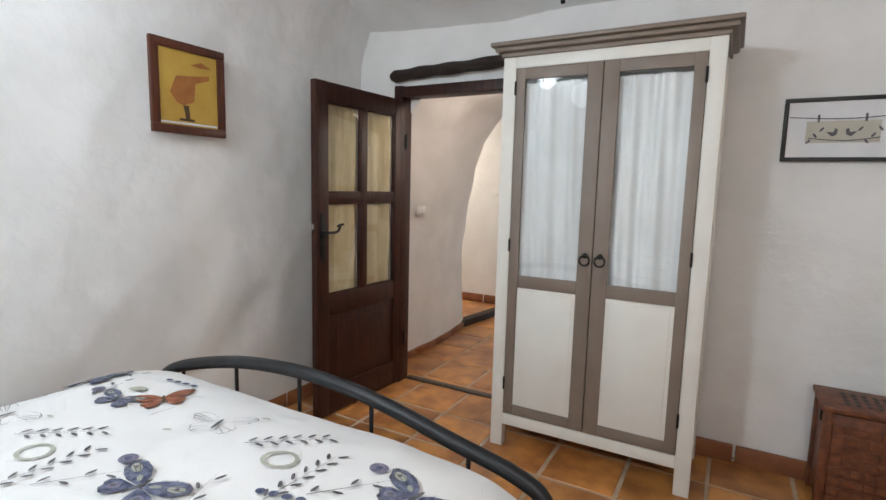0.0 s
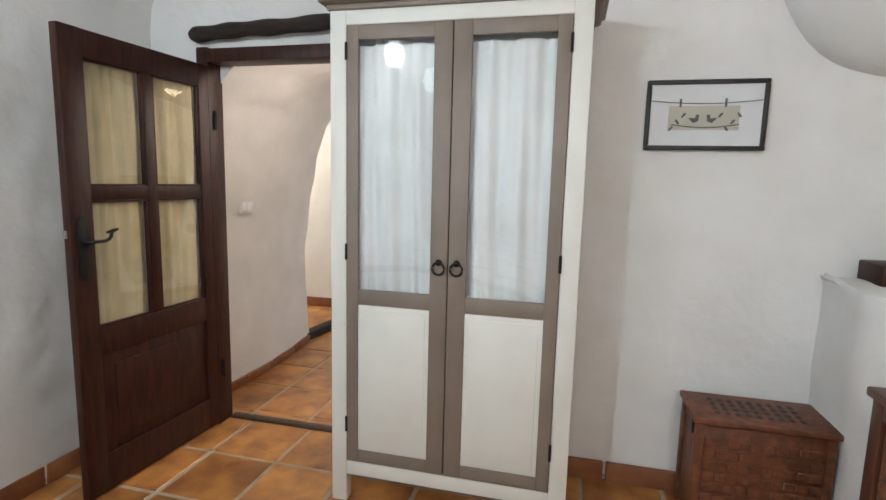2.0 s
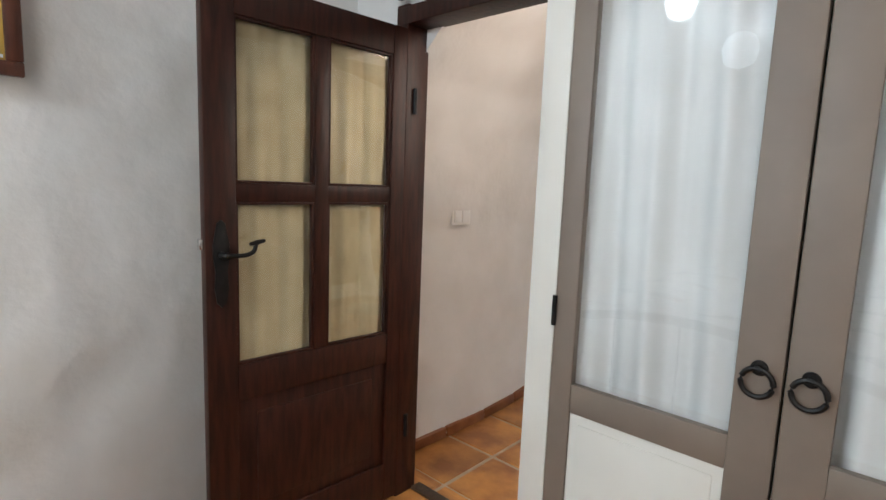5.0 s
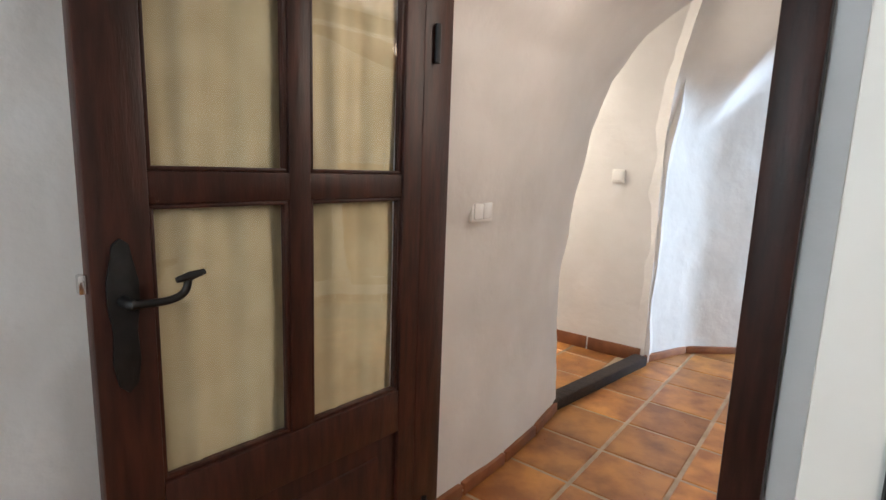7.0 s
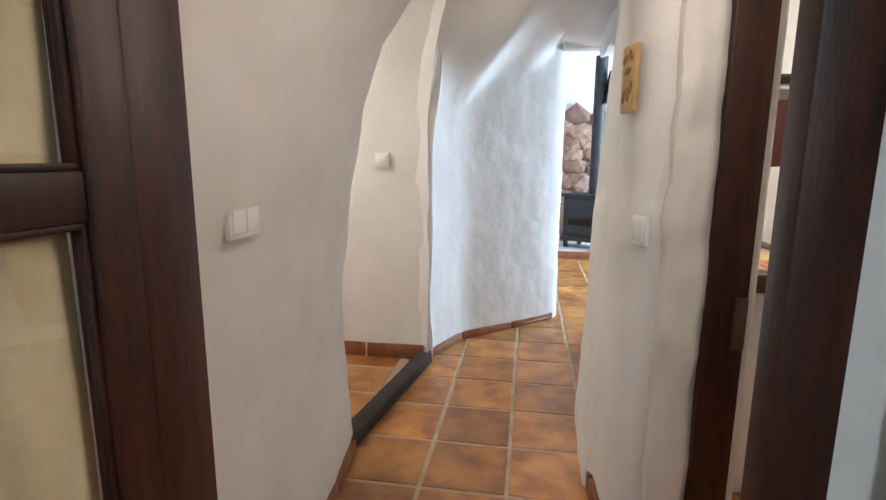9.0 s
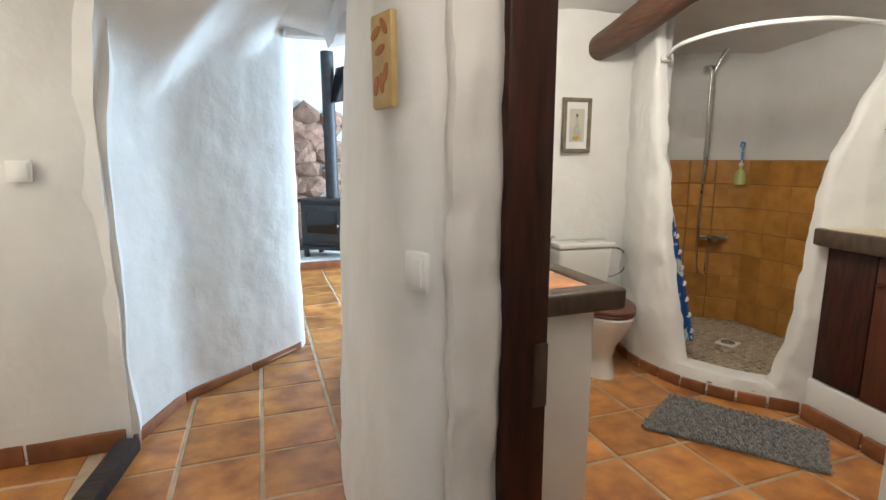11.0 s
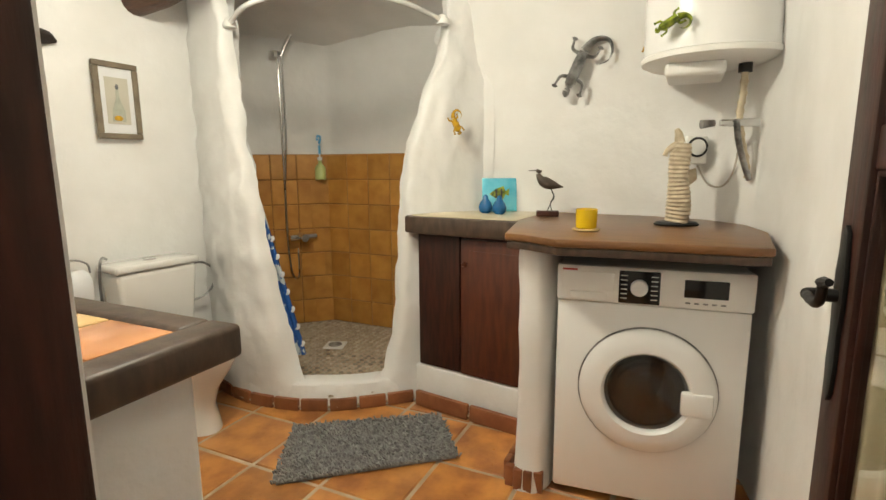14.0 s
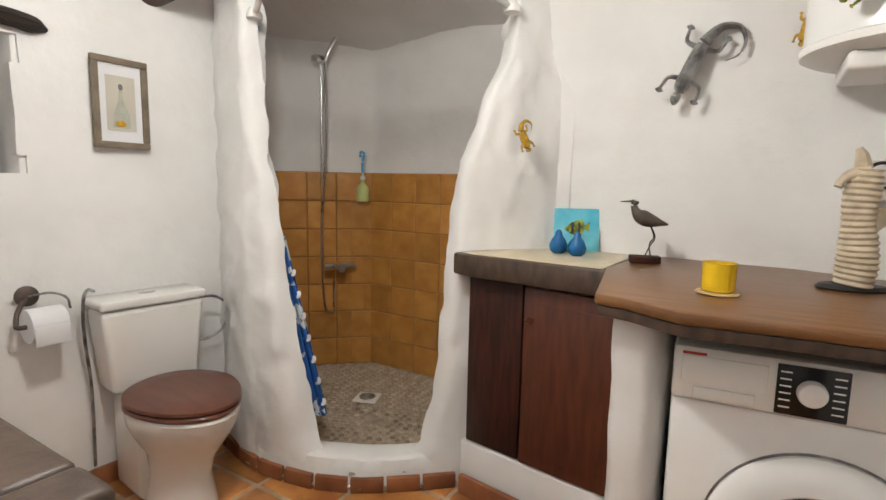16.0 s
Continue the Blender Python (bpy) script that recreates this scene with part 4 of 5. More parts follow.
tagged(part("wooden_block", box(0.87, 1.4, 2.42, 2.58, 0.955, 1.035, 0.008), DARKWOOD), "dark wooden box lying on the white ledge", "box")
tagged(part("wall_hook", tube(curve([(-0.885, 2.62, 2.25), (-0.885, 2.57, 2.24), (-0.885, 2.55, 2.22), (-0.885, 2.56, 2.21)], 4), 0.012, 10), IRON), "black iron hook high on the white wall", "hook")

# bedroom lamps
LAMPGLASS = glow("lit_cool_shade", (0.85, 0.94, 1.0), 22)
COOLGLASS = glow("lit_white_globe", (0.85, 0.94, 1.0), 2.5)
WARMGLASS = glow("lit_warm_shade", (1.0, 0.85, 0.6), 7)
wl = thing("wall_lamp", "cool white lit globe wall lamp on an iron arm", "lamp")
part("arm", tube(curve([(-2.12, 0.57, 2.26), (-1.8, 0.57, 2.3), (-1.4, 0.57, 2.27), (-1.36, 0.57, 2.2)], 5), 0.012, 8), IRON, wl)
g = part("shade", lathe([(0.02, -0.07), (0.05, -0.055), (0.07, 0.0), (0.055, 0.06), (0.03, 0.09)], Matrix.Translation((-1.36, 0.57, 2.1))), LAMPGLASS, wl, "lit white glass globe")
g.visible_shadow = False
# Pendant is an added, unseen body for the main bedroom light.
pl = thing("pendant_lamp", "unseen cool white globe added as the bedroom's main light", "lamp")
part("cord", tube([(-1.5, -1.0, 2.46), (-1.5, -1.0, 2.36)], 0.008, 8), IRON, pl)
g = part("globe", lathe([(0.03, -0.12), (0.09, -0.09), (0.12, 0.0), (0.09, 0.09), (0.03, 0.12)], Matrix.Translation((-1.5, -1.0, 2.24))), COOLGLASS, pl, "lit white glass globe")
g.visible_shadow = False
cl = thing("ceiling_lamp", "warm lit iron ceiling lamp", "lamp")
part("rod", tube([(0.5, -0.6, 2.44), (0.5, -0.6, 2.2)], 0.01, 8), IRON, cl)
g = part("shade", lathe([(0.05, -0.08), (0.13, -0.04), (0.14, 0.03), (0.05, 0.1)], Matrix.Translation((0.5, -0.6, 2.1))), WARMGLASS, cl, "lit frosted glass shade")
g.visible_shadow = False

# ---- hall things ----


def switch_plate(name, m, label, rockers=2, w=0.085, h=0.085):
    root = thing(name, label, "switch", m=m)
    part("plate", box(-w / 2, w / 2, -0.01, 0.004, -h / 2, h / 2, 0.004), PLASTIC, root)
    for k in range(rockers):
        rw = (w - 0.02) / rockers
        part("rocker", box(-w / 2 + 0.01 + k * rw + 0.001, -w / 2 + 0.01 + (k + 1) * rw - 0.001, -0.015, -0.008, -h / 2 + 0.012, h / 2 - 0.012, 0.003), ENAMEL, root)


switch_plate("double_switch", pose(-2.066, 3.14, 1.1, 0, 0, 90), "white double light switch on the plaster wall", 2, 0.13, 0.08)
switch_plate("wall_socket", pose(-2.27, 5.03, 1.23), "white socket plate on the plaster wall", 1)
switch_plate("light_switch", pose(-1.09, 3.575, 1.045, 0, 0, -68), "white light switch on the rounded plaster pier", 1, 0.07, 0.085)
tagged(part("threshold_beam", box(-0.045, 0.045, 0, 1.06, -0.005, 0.06, 0.01, m=pose(-2.165, 3.97, 0, 0, 0, -8.5)), OLDLOG), "dark wooden threshold beam on the tiled floor", "beam")
plaque = thing("ceramic_plaque", "buff ceramic plaque with leaf reliefs on the pier", "plaque", m=pose(-1.128, 3.66, 1.475, 0, 0, -74) @ Matrix.Scale(0.86, 4))
part("slab", box(-0.05, 0.05, -0.016, 0.004, -0.115, 0.105, 0.008), CERAMIC, plaque)
for x, z, r in ((-0.02, 0.06, 0.5), (0.02, 0.07, 2.2), (0.0, 0.02, 0.3), (-0.022, -0.06, 1.3), (0.005, -0.055, 1.7), (0.024, -0.035, 1.2)):
    part("leaf_relief", flat_shape(oval(x, z, 0.024, 0.01, 10, r), -0.015, th=0.004), RUST, plaque)

# bathroom door and frame
f2 = thing("bathroom_door_frame", "dark brown wooden frame of the bathroom doorway", "door frame", kind="structure")
part("jamb", box(-0.912, -0.805, 3.53, 3.64, 0, 1.9, 0.005), DARKWOOD, f2)
part("jamb", box(-0.8, -0.745, 2.815, 2.858, 0, 1.9, 0.005), DARKWOOD, f2)
part("head", box(-0.9, -0.79, 2.815, 3.64, 1.86, 1.915, 0.005), DARKWOOD, f2)
part("strike_plate", box(-0.84, -0.806, 3.525, 3.533, 0.72, 0.87, 0.002), GREYEDGE, f2, "worn metal strike plate")
bd = thing("bathroom_door", "dark brown wooden door with curtained panes standing open beside the washing machine", "door", m=pose(-0.742, 2.856, 0, 0, 0, 1))
leaf(bd, 0.602, 1.83, 0.036, DARKWOOD, 0.285)
handle_set(bd, Matrix.Translation((0.558, 0.0, 1.0)) @ Matrix.Diagonal((-1, 1, 1, 1)))

# ---- living room things ----
stove = thing("wood_stove", "black wood stove with a tall flue pipe on the hearth", "stove", m=pose(-0.73, 8.72, 0.1, 0, 0, -38))
part("body", box(-0.3, 0.3, 0, 0.38, 0.14, 0.66, 0.012), STOVEBLACK, stove)
part("top_plate", box(-0.33, 0.33, -0.03, 0.41, 0.66, 0.7, 0.01), STOVEBLACK, stove)
part("base_plate", box(-0.31, 0.31, -0.02, 0.39, 0.1, 0.14, 0.008), STOVEBLACK, stove)
for x in (-0.28, 0.23):
    for y in (0.0, 0.32):
        part("leg", box(x, x + 0.05, y, y + 0.05, 0, 0.11, 0.008), STOVEBLACK, stove)
d_ = part("door", box(-0.25, 0.25, -0.025, 0, 0.2, 0.62, 0.01), STOVEBLACK, stove)
part("window", box(-0.2, 0.2, -0.03, -0.022, 0.3, 0.57, 0.006), BLACKGLOSS, d_, "dark stove glass")
part("knob", lathe([(0.012, 0), (0.016, 0.03), (0.004, 0.04)], Matrix.Translation((0.225, -0.025, 0.4)) @ Matrix.Rotation(math.pi / 2, 4, "X")), CHROME, d_)
part("flue", tube([(0.0, 0.24, 0.7), (0.0, 0.24, 2.38)], 0.075, 18), STOVEBLACK, stove, "grey flue pipe")
part("collar", tube([(0, 0.24, 1.5), (0, 0.24, 1.56)], 0.083, 18), STOVEBLACK, stove)
tv = thing("wall_screen", "thin black screen tilted on a wall bracket", "television", m=pose(-0.42, 8.6, 2.1, -12, 0, -70))
part("panel", box(-0.28, 0.28, -0.02, 0.02, -0.2, 0.2, 0.006), BLACKGLOSS, tv)
part("bracket", box(-0.03, 0.5, 0.02, 0.07, -0.04, 0.04, 0.004), IRON, tv)

# ---- bathroom things ----
vanity = thing("vanity_unit", "white masonry vanity with a tiled top edged in dark wood", "vanity")
part("base", box(-0.74, -0.37, 3.95, 4.95, 0, 0.8, 0.02, seg=3), PLASTER, vanity, "white plastered base")
part("edge_front", box(-0.745, -0.32, 3.865, 3.95, 0.802, 0.872, 0.012, seg=3), GREYEDGE, vanity, "worn dark wooden edge")
part("edge_side", box(-0.4, -0.32, 3.951, 5.0, 0.803, 0.871, 0.012, seg=3), GREYEDGE, vanity)
part("bed", box(-0.74, -0.4, 3.95, 5.0, 0.8, 0.858, 0), PLASTER, vanity)
for j in range(5):
    for i in range(2):
        part("tile", box(-0.735 + i * 0.168, -0.572 + i * 0.168, 3.956 + j * 0.2, 4.15 + j * 0.2, 0.856, 0.868, 0.004), (RED_TILE, SAND_TILE)[j % 2] if j < 3 else ENAMEL, vanity)
part("tap_knob", lathe([(0.015, 0), (0.02, 0.015), (0.012, 0.03)], Matrix.Translation((-0.36, 4.25, 0.75)) @ Matrix.Rotation(math.pi / 2, 4, "Y")), IRON, vanity)

wc = thing("toilet", "white porcelain close-coupled toilet with a brown wooden seat", "toilet", m=pose(0.5, 5.4, 0, 0, 0, -6))


def loft(rings, seg=36, bm=None):
    """Egg-shaped rings: centre y, half width, half length, height."""
    b = bm or bmesh.new()
    vs = []
    for cy, rx, ry, z in rings:
        ring = []
        for k in range(seg):
            t = 2 * math.pi * k / seg
            sx, sy = math.cos(t), math.sin(t)
            ring.append(b.verts.new((rx * sx * (1 - 0.1 * -min(0, sy)), cy + ry * sy * (1.12 if sy < 0 else 0.88), z)))
        vs.append(ring)
    for r, q in zip(vs, vs[1:]):
        for k in range(seg):
            b.faces.new((r[k], r[(k + 1) % seg], q[(k + 1) % seg], q[k]))
    b.faces.new(vs[0][::-1])
    b.faces.new(vs[-1])
    return b


part("bowl", loft([(-0.3, 0.115, 0.17, 0.0), (-0.3, 0.11, 0.165, 0.03), (-0.3, 0.095, 0.15, 0.12), (-0.31, 0.105, 0.165, 0.2), (-0.33, 0.15, 0.2, 0.28), (-0.345, 0.178, 0.222, 0.34), (-0.35, 0.184, 0.23, 0.385), (-0.35, 0.178, 0.225, 0.395)]), PORCELAIN, wc)
part("pan_back", box(-0.12, 0.12, -0.26, -0.02, 0.0, 0.39, 0.03, seg=3), PORCELAIN, wc)
part("seat", loft([(-0.35, 0.185, 0.225, 0.397), (-0.35, 0.19, 0.23, 0.402), (-0.35, 0.19, 0.23, 0.41), (-0.35, 0.186, 0.226, 0.415)]), SEATWOOD, wc, "glossy brown wooden seat")
part("seat_lid", loft([(-0.35, 0.184, 0.225, 0.417), (-0.35, 0.19, 0.232, 0.424), (-0.35, 0.188, 0.23, 0.434), (-0.35, 0.17, 0.21, 0.442), (-0.35, 0.1, 0.13, 0.446)]), SEATWOOD, wc, "closed brown wooden lid")
bm = bmesh.new()
bmesh.ops.create_cube(bm, size=1)
for vtx in bm.verts:
    k = 0.185 if vtx.co.z > 0 else 0.155
    vtx.co = Vector((math.copysign(k, vtx.co.x), -0.015 if vtx.co.y > 0 else (-0.18 if vtx.co.z > 0 else -0.165), 0.72 if vtx.co.z > 0 else 0.4))
bmesh.ops.bevel(bm, geom=bm.edges[:], offset=0.022, segments=3, profile=0.5, affect="EDGES")
part("cistern", bm, PORCELAIN, wc)
part("cistern_lid", box(-0.192, 0.192, -0.188, -0.008, 0.722, 0.757, 0.012, seg=3), PORCELAIN, wc)
part("flush_button", lathe([(0.03, 0), (0.03, 0.004), (0.026, 0.006)], Matrix.Translation((0, -0.1, 0.757)) @ Matrix.Diagonal((1, 0.7, 1, 1))), CHROME, wc, "chrome flush button")
tagged(part("water_hose", tube(curve([(0.71, 5.3, 0.7), (0.78, 5.3, 0.69), (0.85, 5.31, 0.63), (0.83, 5.32, 0.54), (0.76, 5.34, 0.5), (0.7, 5.36, 0.5), (0.69, 5.38, 0.42)], 6), 0.006, 8), SILVER), "grey braided water hose looping from the cistern", "hose")
tagged(part("supply_pipe", tube(curve([(0.33, 5.36, 0.78), (0.3, 5.34, 0.79), (0.28, 5.33, 0.75), (0.285, 5.35, 0.62), (0.31, 5.38, 0.4), (0.31, 5.39, 0.1)], 6), 0.006, 8), SILVER), "grey metal supply pipe beside the cistern", "pipe")
rh = thing("toilet_roll_holder", "wrought metal toilet roll holder with a white paper roll", "roll holder", m=pose(0.14, 5.4, 0.77))
part("mount_plate", lathe([(0.035, 0), (0.034, 0.012), (0.02, 0.02)], Matrix.Translation((0, 0, 0.02)) @ Matrix.Rotation(math.pi / 2, 4, "X")), BROWNPAINT, rh)
part("scroll", tube(curve([(0, -0.01, 0.02), (-0.035, -0.03, -0.02), (-0.05, -0.05, -0.06), (-0.04, -0.07, -0.07), (0.09, -0.07, -0.065)], 5), 0.008, 8), BROWNPAINT, rh)
part("wire", tube(curve([(0.0, -0.02, 0.02), (0.05, -0.05, 0.03), (0.09, -0.07, 0.01), (0.1, -0.07, -0.03)], 5), 0.004, 8), SILVER, rh)
part("paper_roll", lathe([(0.02, 0), (0.056, 0.0), (0.058, 0.004), (0.058, 0.1), (0.056, 0.104), (0.02, 0.104)], Matrix.Translation((-0.03, -0.07, -0.07)) @ Matrix.Rotation(math.pi / 2, 4, "Y"), 32), PAPER, rh, "white paper roll")
part("paper_tail", box(-0.028, 0.072, -0.13, -0.127, -0.13, -0.065, 0.001), PAPER, rh)

bp = picture_frame("botanical_picture", 0.2, 0.33, 0.024, 0.02, GREYWOOD, pose(0.475, 5.395, 1.468), "grey-brown wooden frame with a pale bottle print, on the wall", PAPER)
part("print_paper", flat_shape([(-0.052, -0.1), (0.052, -0.1), (0.052, 0.1), (-0.052, 0.1)], -0.0105), BUFF, bp)
bm = flat_shape([(-0.03, -0.09), (0.03, -0.09), (0.028, -0.04), (0.008, 0.01), (0.006, 0.05), (-0.006, 0.05), (-0.008, 0.01), (-0.028, -0.04)], -0.012)
part("print_shape", bm, SAGEINK, bp)
part("print_stopper", flat_shape(oval(0, 0.06, 0.008, 0.012, 10), -0.012), GREYINK, bp)
part("print_fruit", flat_shape(oval(-0.005, -0.075, 0.02, 0.012, 10), -0.013), GOLDLIZ, bp)
tagged(part("niche_lintel", tube(curve([(-0.45, 5.41, 1.68), (-0.1, 5.4, 1.7), (0.15, 5.4, 1.695), (0.26, 5.41, 1.68)], 6), [0.045] * 16 + [0.038, 0.026, 0.012], 10, flat=0.6), OLDLOG), "dark wooden lintel over the wall niche", "beam")
tagged(part("niche_shutter", box(-0.2, 0.13, 5.54, 5.57, 1.2, 1.6, 0.004), REDWOOD), "dark wooden shutter in the wall niche", "shutter")
tagged(part("robe_hook", tube(curve([(-0.12, 5.42, 1.34), (-0.1, 5.36, 1.34), (-0.06, 5.34, 1.36), (-0.03, 5.35, 1.33), (-0.06, 5.36, 1.31)], 5), 0.009, 8), IRON), "black iron hook by the niche", "hook")
bl = [(0.62 - 0.012 * k, 5.5 - 0.27 * k, 1.915 + 0.05 * k) for k in range(11)]
tagged(part("ceiling_log", tube([tuple(Vector(p) + Vector((0.012 * math.sin(i * 1.7), 0, 0.006 * math.cos(i * 2.1)))) for i, p in enumerate(bl)], [0.07, 0.085] + [0.088] * 9, 18), BROWNLOG), "brown varnished log beam under the cave ceiling", "beam")

# shower fittings
rod = curve([(0.78, 5.0, 1.82), (0.63, 4.72, 1.83), (0.66, 4.42, 1.84), (0.86, 4.2, 1.84), (1.2, 4.13, 1.83)], 8)
cr = thing("curtain_rail", "white bowed shower curtain rail between the plaster posts", "curtain rail")
part("rail", tube(rod, 0.011, 10), ENAMEL, cr)
for p in (rod[0], rod[-1]):
    part("bracket", lathe([(0.03, -0.02), (0.03, 0.0), (0.016, 0.02)], Matrix.Translation(p)), PLASTIC, cr)
sc_ = thing("shower_curtain", "bunched blue patterned shower curtain hanging inside the opening", "shower curtain")
part("cloth", sheet(lambda u, v: (0.85 + 0.022 * u + 0.008 * math.sin(u * 14) + 0.06 * (1 - v), 5.015 - 0.05 * u + 0.02 * math.cos(u * 14) - 0.17 * (1 - v), 0.22 + 0.75 * v), 40, 20, 0.002, inside=(0, 4, 1)), BLUECLOTH, sc_)
part("upper_cloth", sheet(lambda u, v: (0.84 + 0.015 * u + 0.006 * math.sin(u * 12), 5.1 - 0.03 * u + 0.012 * math.cos(u * 12), 0.98 + 0.82 * v), 30, 20, 0.002, inside=(0, 4, 1)), BLUECLOTH, sc_, "narrow upper curtain")
for k in range(7):
    part("flower_print", lathe([(0.012, 0), (0.016, 0.003), (0.012, 0.005)], Matrix.Translation((0.922 - 0.007 * k, 4.8 + 0.02 * k, 0.28 + 0.09 * k)) @ Matrix.Rotation(-1.2, 4, "Y"), 12), SHEET, sc_)
rail_x, rail_y = 1.635, 5.505
sh = thing("shower_set", "chrome hand shower on a riser rail with a mixer valve", "shower")
part("riser", tube([(rail_x, rail_y, 0.72), (rail_x, rail_y, 1.87)], 0.009, 10), CHROME, sh)
part("holder", box(-0.05, 0.03, -0.02, 0.03, -0.02, 0.02, 0.006, m=Matrix.Translation((rail_x, rail_y, 1.88))), CHROME, sh)
part("hand_piece", tube(curve([(rail_x, rail_y - 0.03, 1.87), (rail_x + 0.02, rail_y - 0.06, 1.95), (rail_x + 0.05, rail_y - 0.09, 2.03)], 5), 0.013, 10), CHROME, sh)
part("spray_head", lathe([(0.02, -0.02), (0.045, 0), (0.045, 0.02), (0.02, 0.03)], Matrix.Translation((rail_x + 0.08, rail_y - 0.11, 2.03)) @ Matrix.Rotation(0.9, 4, "Y")), BLACKGLOSS, sh, "dark shower head")
part("hose", tube(curve([(rail_x, rail_y - 0.03, 1.86), (rail_x - 0.01, rail_y - 0.04, 1.4), (rail_x - 0.06, rail_y - 0.05, 0.9), (rail_x - 0.05, rail_y - 0.06, 0.5), (rail_x + 0.02, rail_y - 0.06, 0.42), (rail_x + 0.04, rail_y - 0.05, 0.62)], 8), 0.006, 8), CHROME, sh)
v_ = part("valve", tube([(rail_x - 0.05, rail_y - 0.06, 0.7), (rail_x + 0.12, rail_y - 0.14, 0.7)], 0.022, 14), CHROME, sh)
part("valve_knob", tube([(rail_x + 0.02, rail_y - 0.09, 0.7), (rail_x - 0.01, rail_y - 0.16, 0.7)], [0.03, 0.026], 14), CHROME, v_)
bo = thing("soap_bottle", "pale green soap bottle hanging from a light blue hook", "bottle", m=pose(1.78, 5.32, 1.08))
part("bottle", lathe([(0.03, 0), (0.036, 0.006), (0.036, 0.08), (0.022, 0.1), (0.012, 0.11), (0.012, 0.13)], None, 20), GREENSOAP, bo)
part("pump", lathe([(0.016, 0.13), (0.016, 0.15), (0.005, 0.155), (0.005, 0.18)], None, 14), PLASTIC, bo)
part("hook", tube(curve([(0, 0, 0.17), (0.0, 0, 0.24), (0.015, 0, 0.28), (-0.015, 0, 0.29), (-0.02, 0, 0.26)], 5), 0.008, 8), BLUEPLASTIC, bo, "light blue plastic hook")
dn = thing("floor_drain", "cream square shower drain in the mosaic floor", "drain", m=pose(1.42, 4.98, 0.078, 0, 0, 20))
part("plate", box(-0.06, 0.06, -0.06, 0.06, -0.004, 0.006, 0.003), PLASTIC, dn)
part("grate", lathe([(0.042, 0.0), (0.042, 0.008), (0.03, 0.009)], None, 20), SILVER, dn)

# worktops, cabinet, pillar
wt = prism([(1.06, 4.27), (1.03, 4.2), (0.98, 3.7), (1.0, 3.46), (1.5, 3.46), (1.5, 4.2), (1.3, 4.2)], 0.865, 0.945, 0.01)
tagged(part("corner_worktop", wt, GREYEDGE), "dark wooden edged corner worktop with a tiled top", "worktop")
tagged(part("worktop_tile", prism([(1.08, 4.24), (1.05, 4.18), (1.02, 3.75), (1.02, 3.71), (1.46, 3.68), (1.46, 4.1), (1.3, 4.14)], 0.942, 0.949, 0.002), CREAMTILE), "buff tiled surface set into the corner worktop", "tile top")
TOP = [(0.6, 3.62), (0.585, 3.55), (0.52, 3.43), (0.545, 3.2), (0.56, 2.9), (0.58, 2.84), (0.95, 2.815), (1.15, 2.86), (1.3, 3.0), (1.4, 3.2), (1.42, 3.66), (1.02, 3.7)]
wtop = thing("washer_worktop", "varnished brown wooden worktop over the washing machine", "worktop")
part("board", prism(TOP, 0.926, 0.953, 0.008), WALNUT, wtop)
part("under_board", prism([(0.98 + (x - 0.98) * 0.985, 3.25 + (y - 3.25) * 0.985) for x, y in TOP], 0.9, 0.9255, 0.004), GREYEDGE, wtop, "dark worn lower board")
cab = thing("corner_cabinet", "dark red-brown wooden cabinet under the corner worktop", "cabinet")
A_, B_ = Vector((1.1, 4.22, 0)), Vector((1.01, 3.6, 0))
d2 = B_ - A_
cm = Matrix.Translation(A_) @ Matrix.Rotation(math.atan2(d2.y, d2.x), 4, "Z")
L = d2.length
part("body", box(0.0, L, 0.02, 0.3, 0.2, 0.862, 0.003, m=cm), REDWOOD, cab)
part("fixed_panel", box(0.004, 0.235, -0.002, 0.02, 0.21, 0.858, 0.004, m=cm), DARKWOOD, cab)
dd = part("door", box(0.245, L - 0.004, -0.008, 0.018, 0.21, 0.85, 0.004, m=cm), REDWOOD, cab, "panelled mahogany door")
part("door_panel", box(0.29, L - 0.05, -0.014, -0.006, 0.26, 0.8, 0.006, m=cm), REDWOOD, dd)
part("knob", lathe([(0.007, 0), (0.007, 0.012), (0.014, 0.02), (0.008, 0.03)], cm @ Matrix.Translation((0.275, -0.008, 0.74)) @ Matrix.Rotation(math.pi / 2, 4, "X"), 16), REDWOOD, dd)
structure("wall_plinth", box(-0.02, L, -0.006, 0.3, 0, 0.203, 0.012, m=cm, seg=3), PLASTER, "white plastered plinth under the cabinet")


def pillar_fn(u, v):
    t = 2 * math.pi * u
    z = 0.95 * v
    r = 1 + 0.12 * math.exp(-z * 8) - 0.05 * math.sin(v * 3) + 0.12 * max(0, v - 0.85)
    c = [math.copysign(abs(q) ** 0.55, q) for q in (math.cos(t), math.sin(t))]
    return (0.87 + 0.23 * r * c[0], 3.535 + 0.067 * r * c[1], z)


structure("pillar", sheet(pillar_fn, 44, 30, 0, amp=0.008, size=0.15), PLASTER, "white hand-plastered masonry pillar under the worktop")
for k in range(4):
    a = Vector((0.632 + 0.012 * abs(k - 1.5), 3.475 + 0.036 * k, 0))
    t = part("plinth_tile", box(a.x - 0.022, a.x + 0.004, a.y + 0.002, a.y + 0.034, 0, 0.08, 0.003), SKIRT)
    tagged(t, "small terracotta tile round the pillar foot", "tile", "tiles round the pillar foot")
for k in range(3):
    t = part("plinth_tile", box(0.66 + 0.06 * k, 0.715 + 0.06 * k, 3.61, 3.632, 0, 0.08, 0.003), SKIRT)
    tagged(t, "small terracotta tile round the pillar foot", "tile", "tiles round the pillar foot")

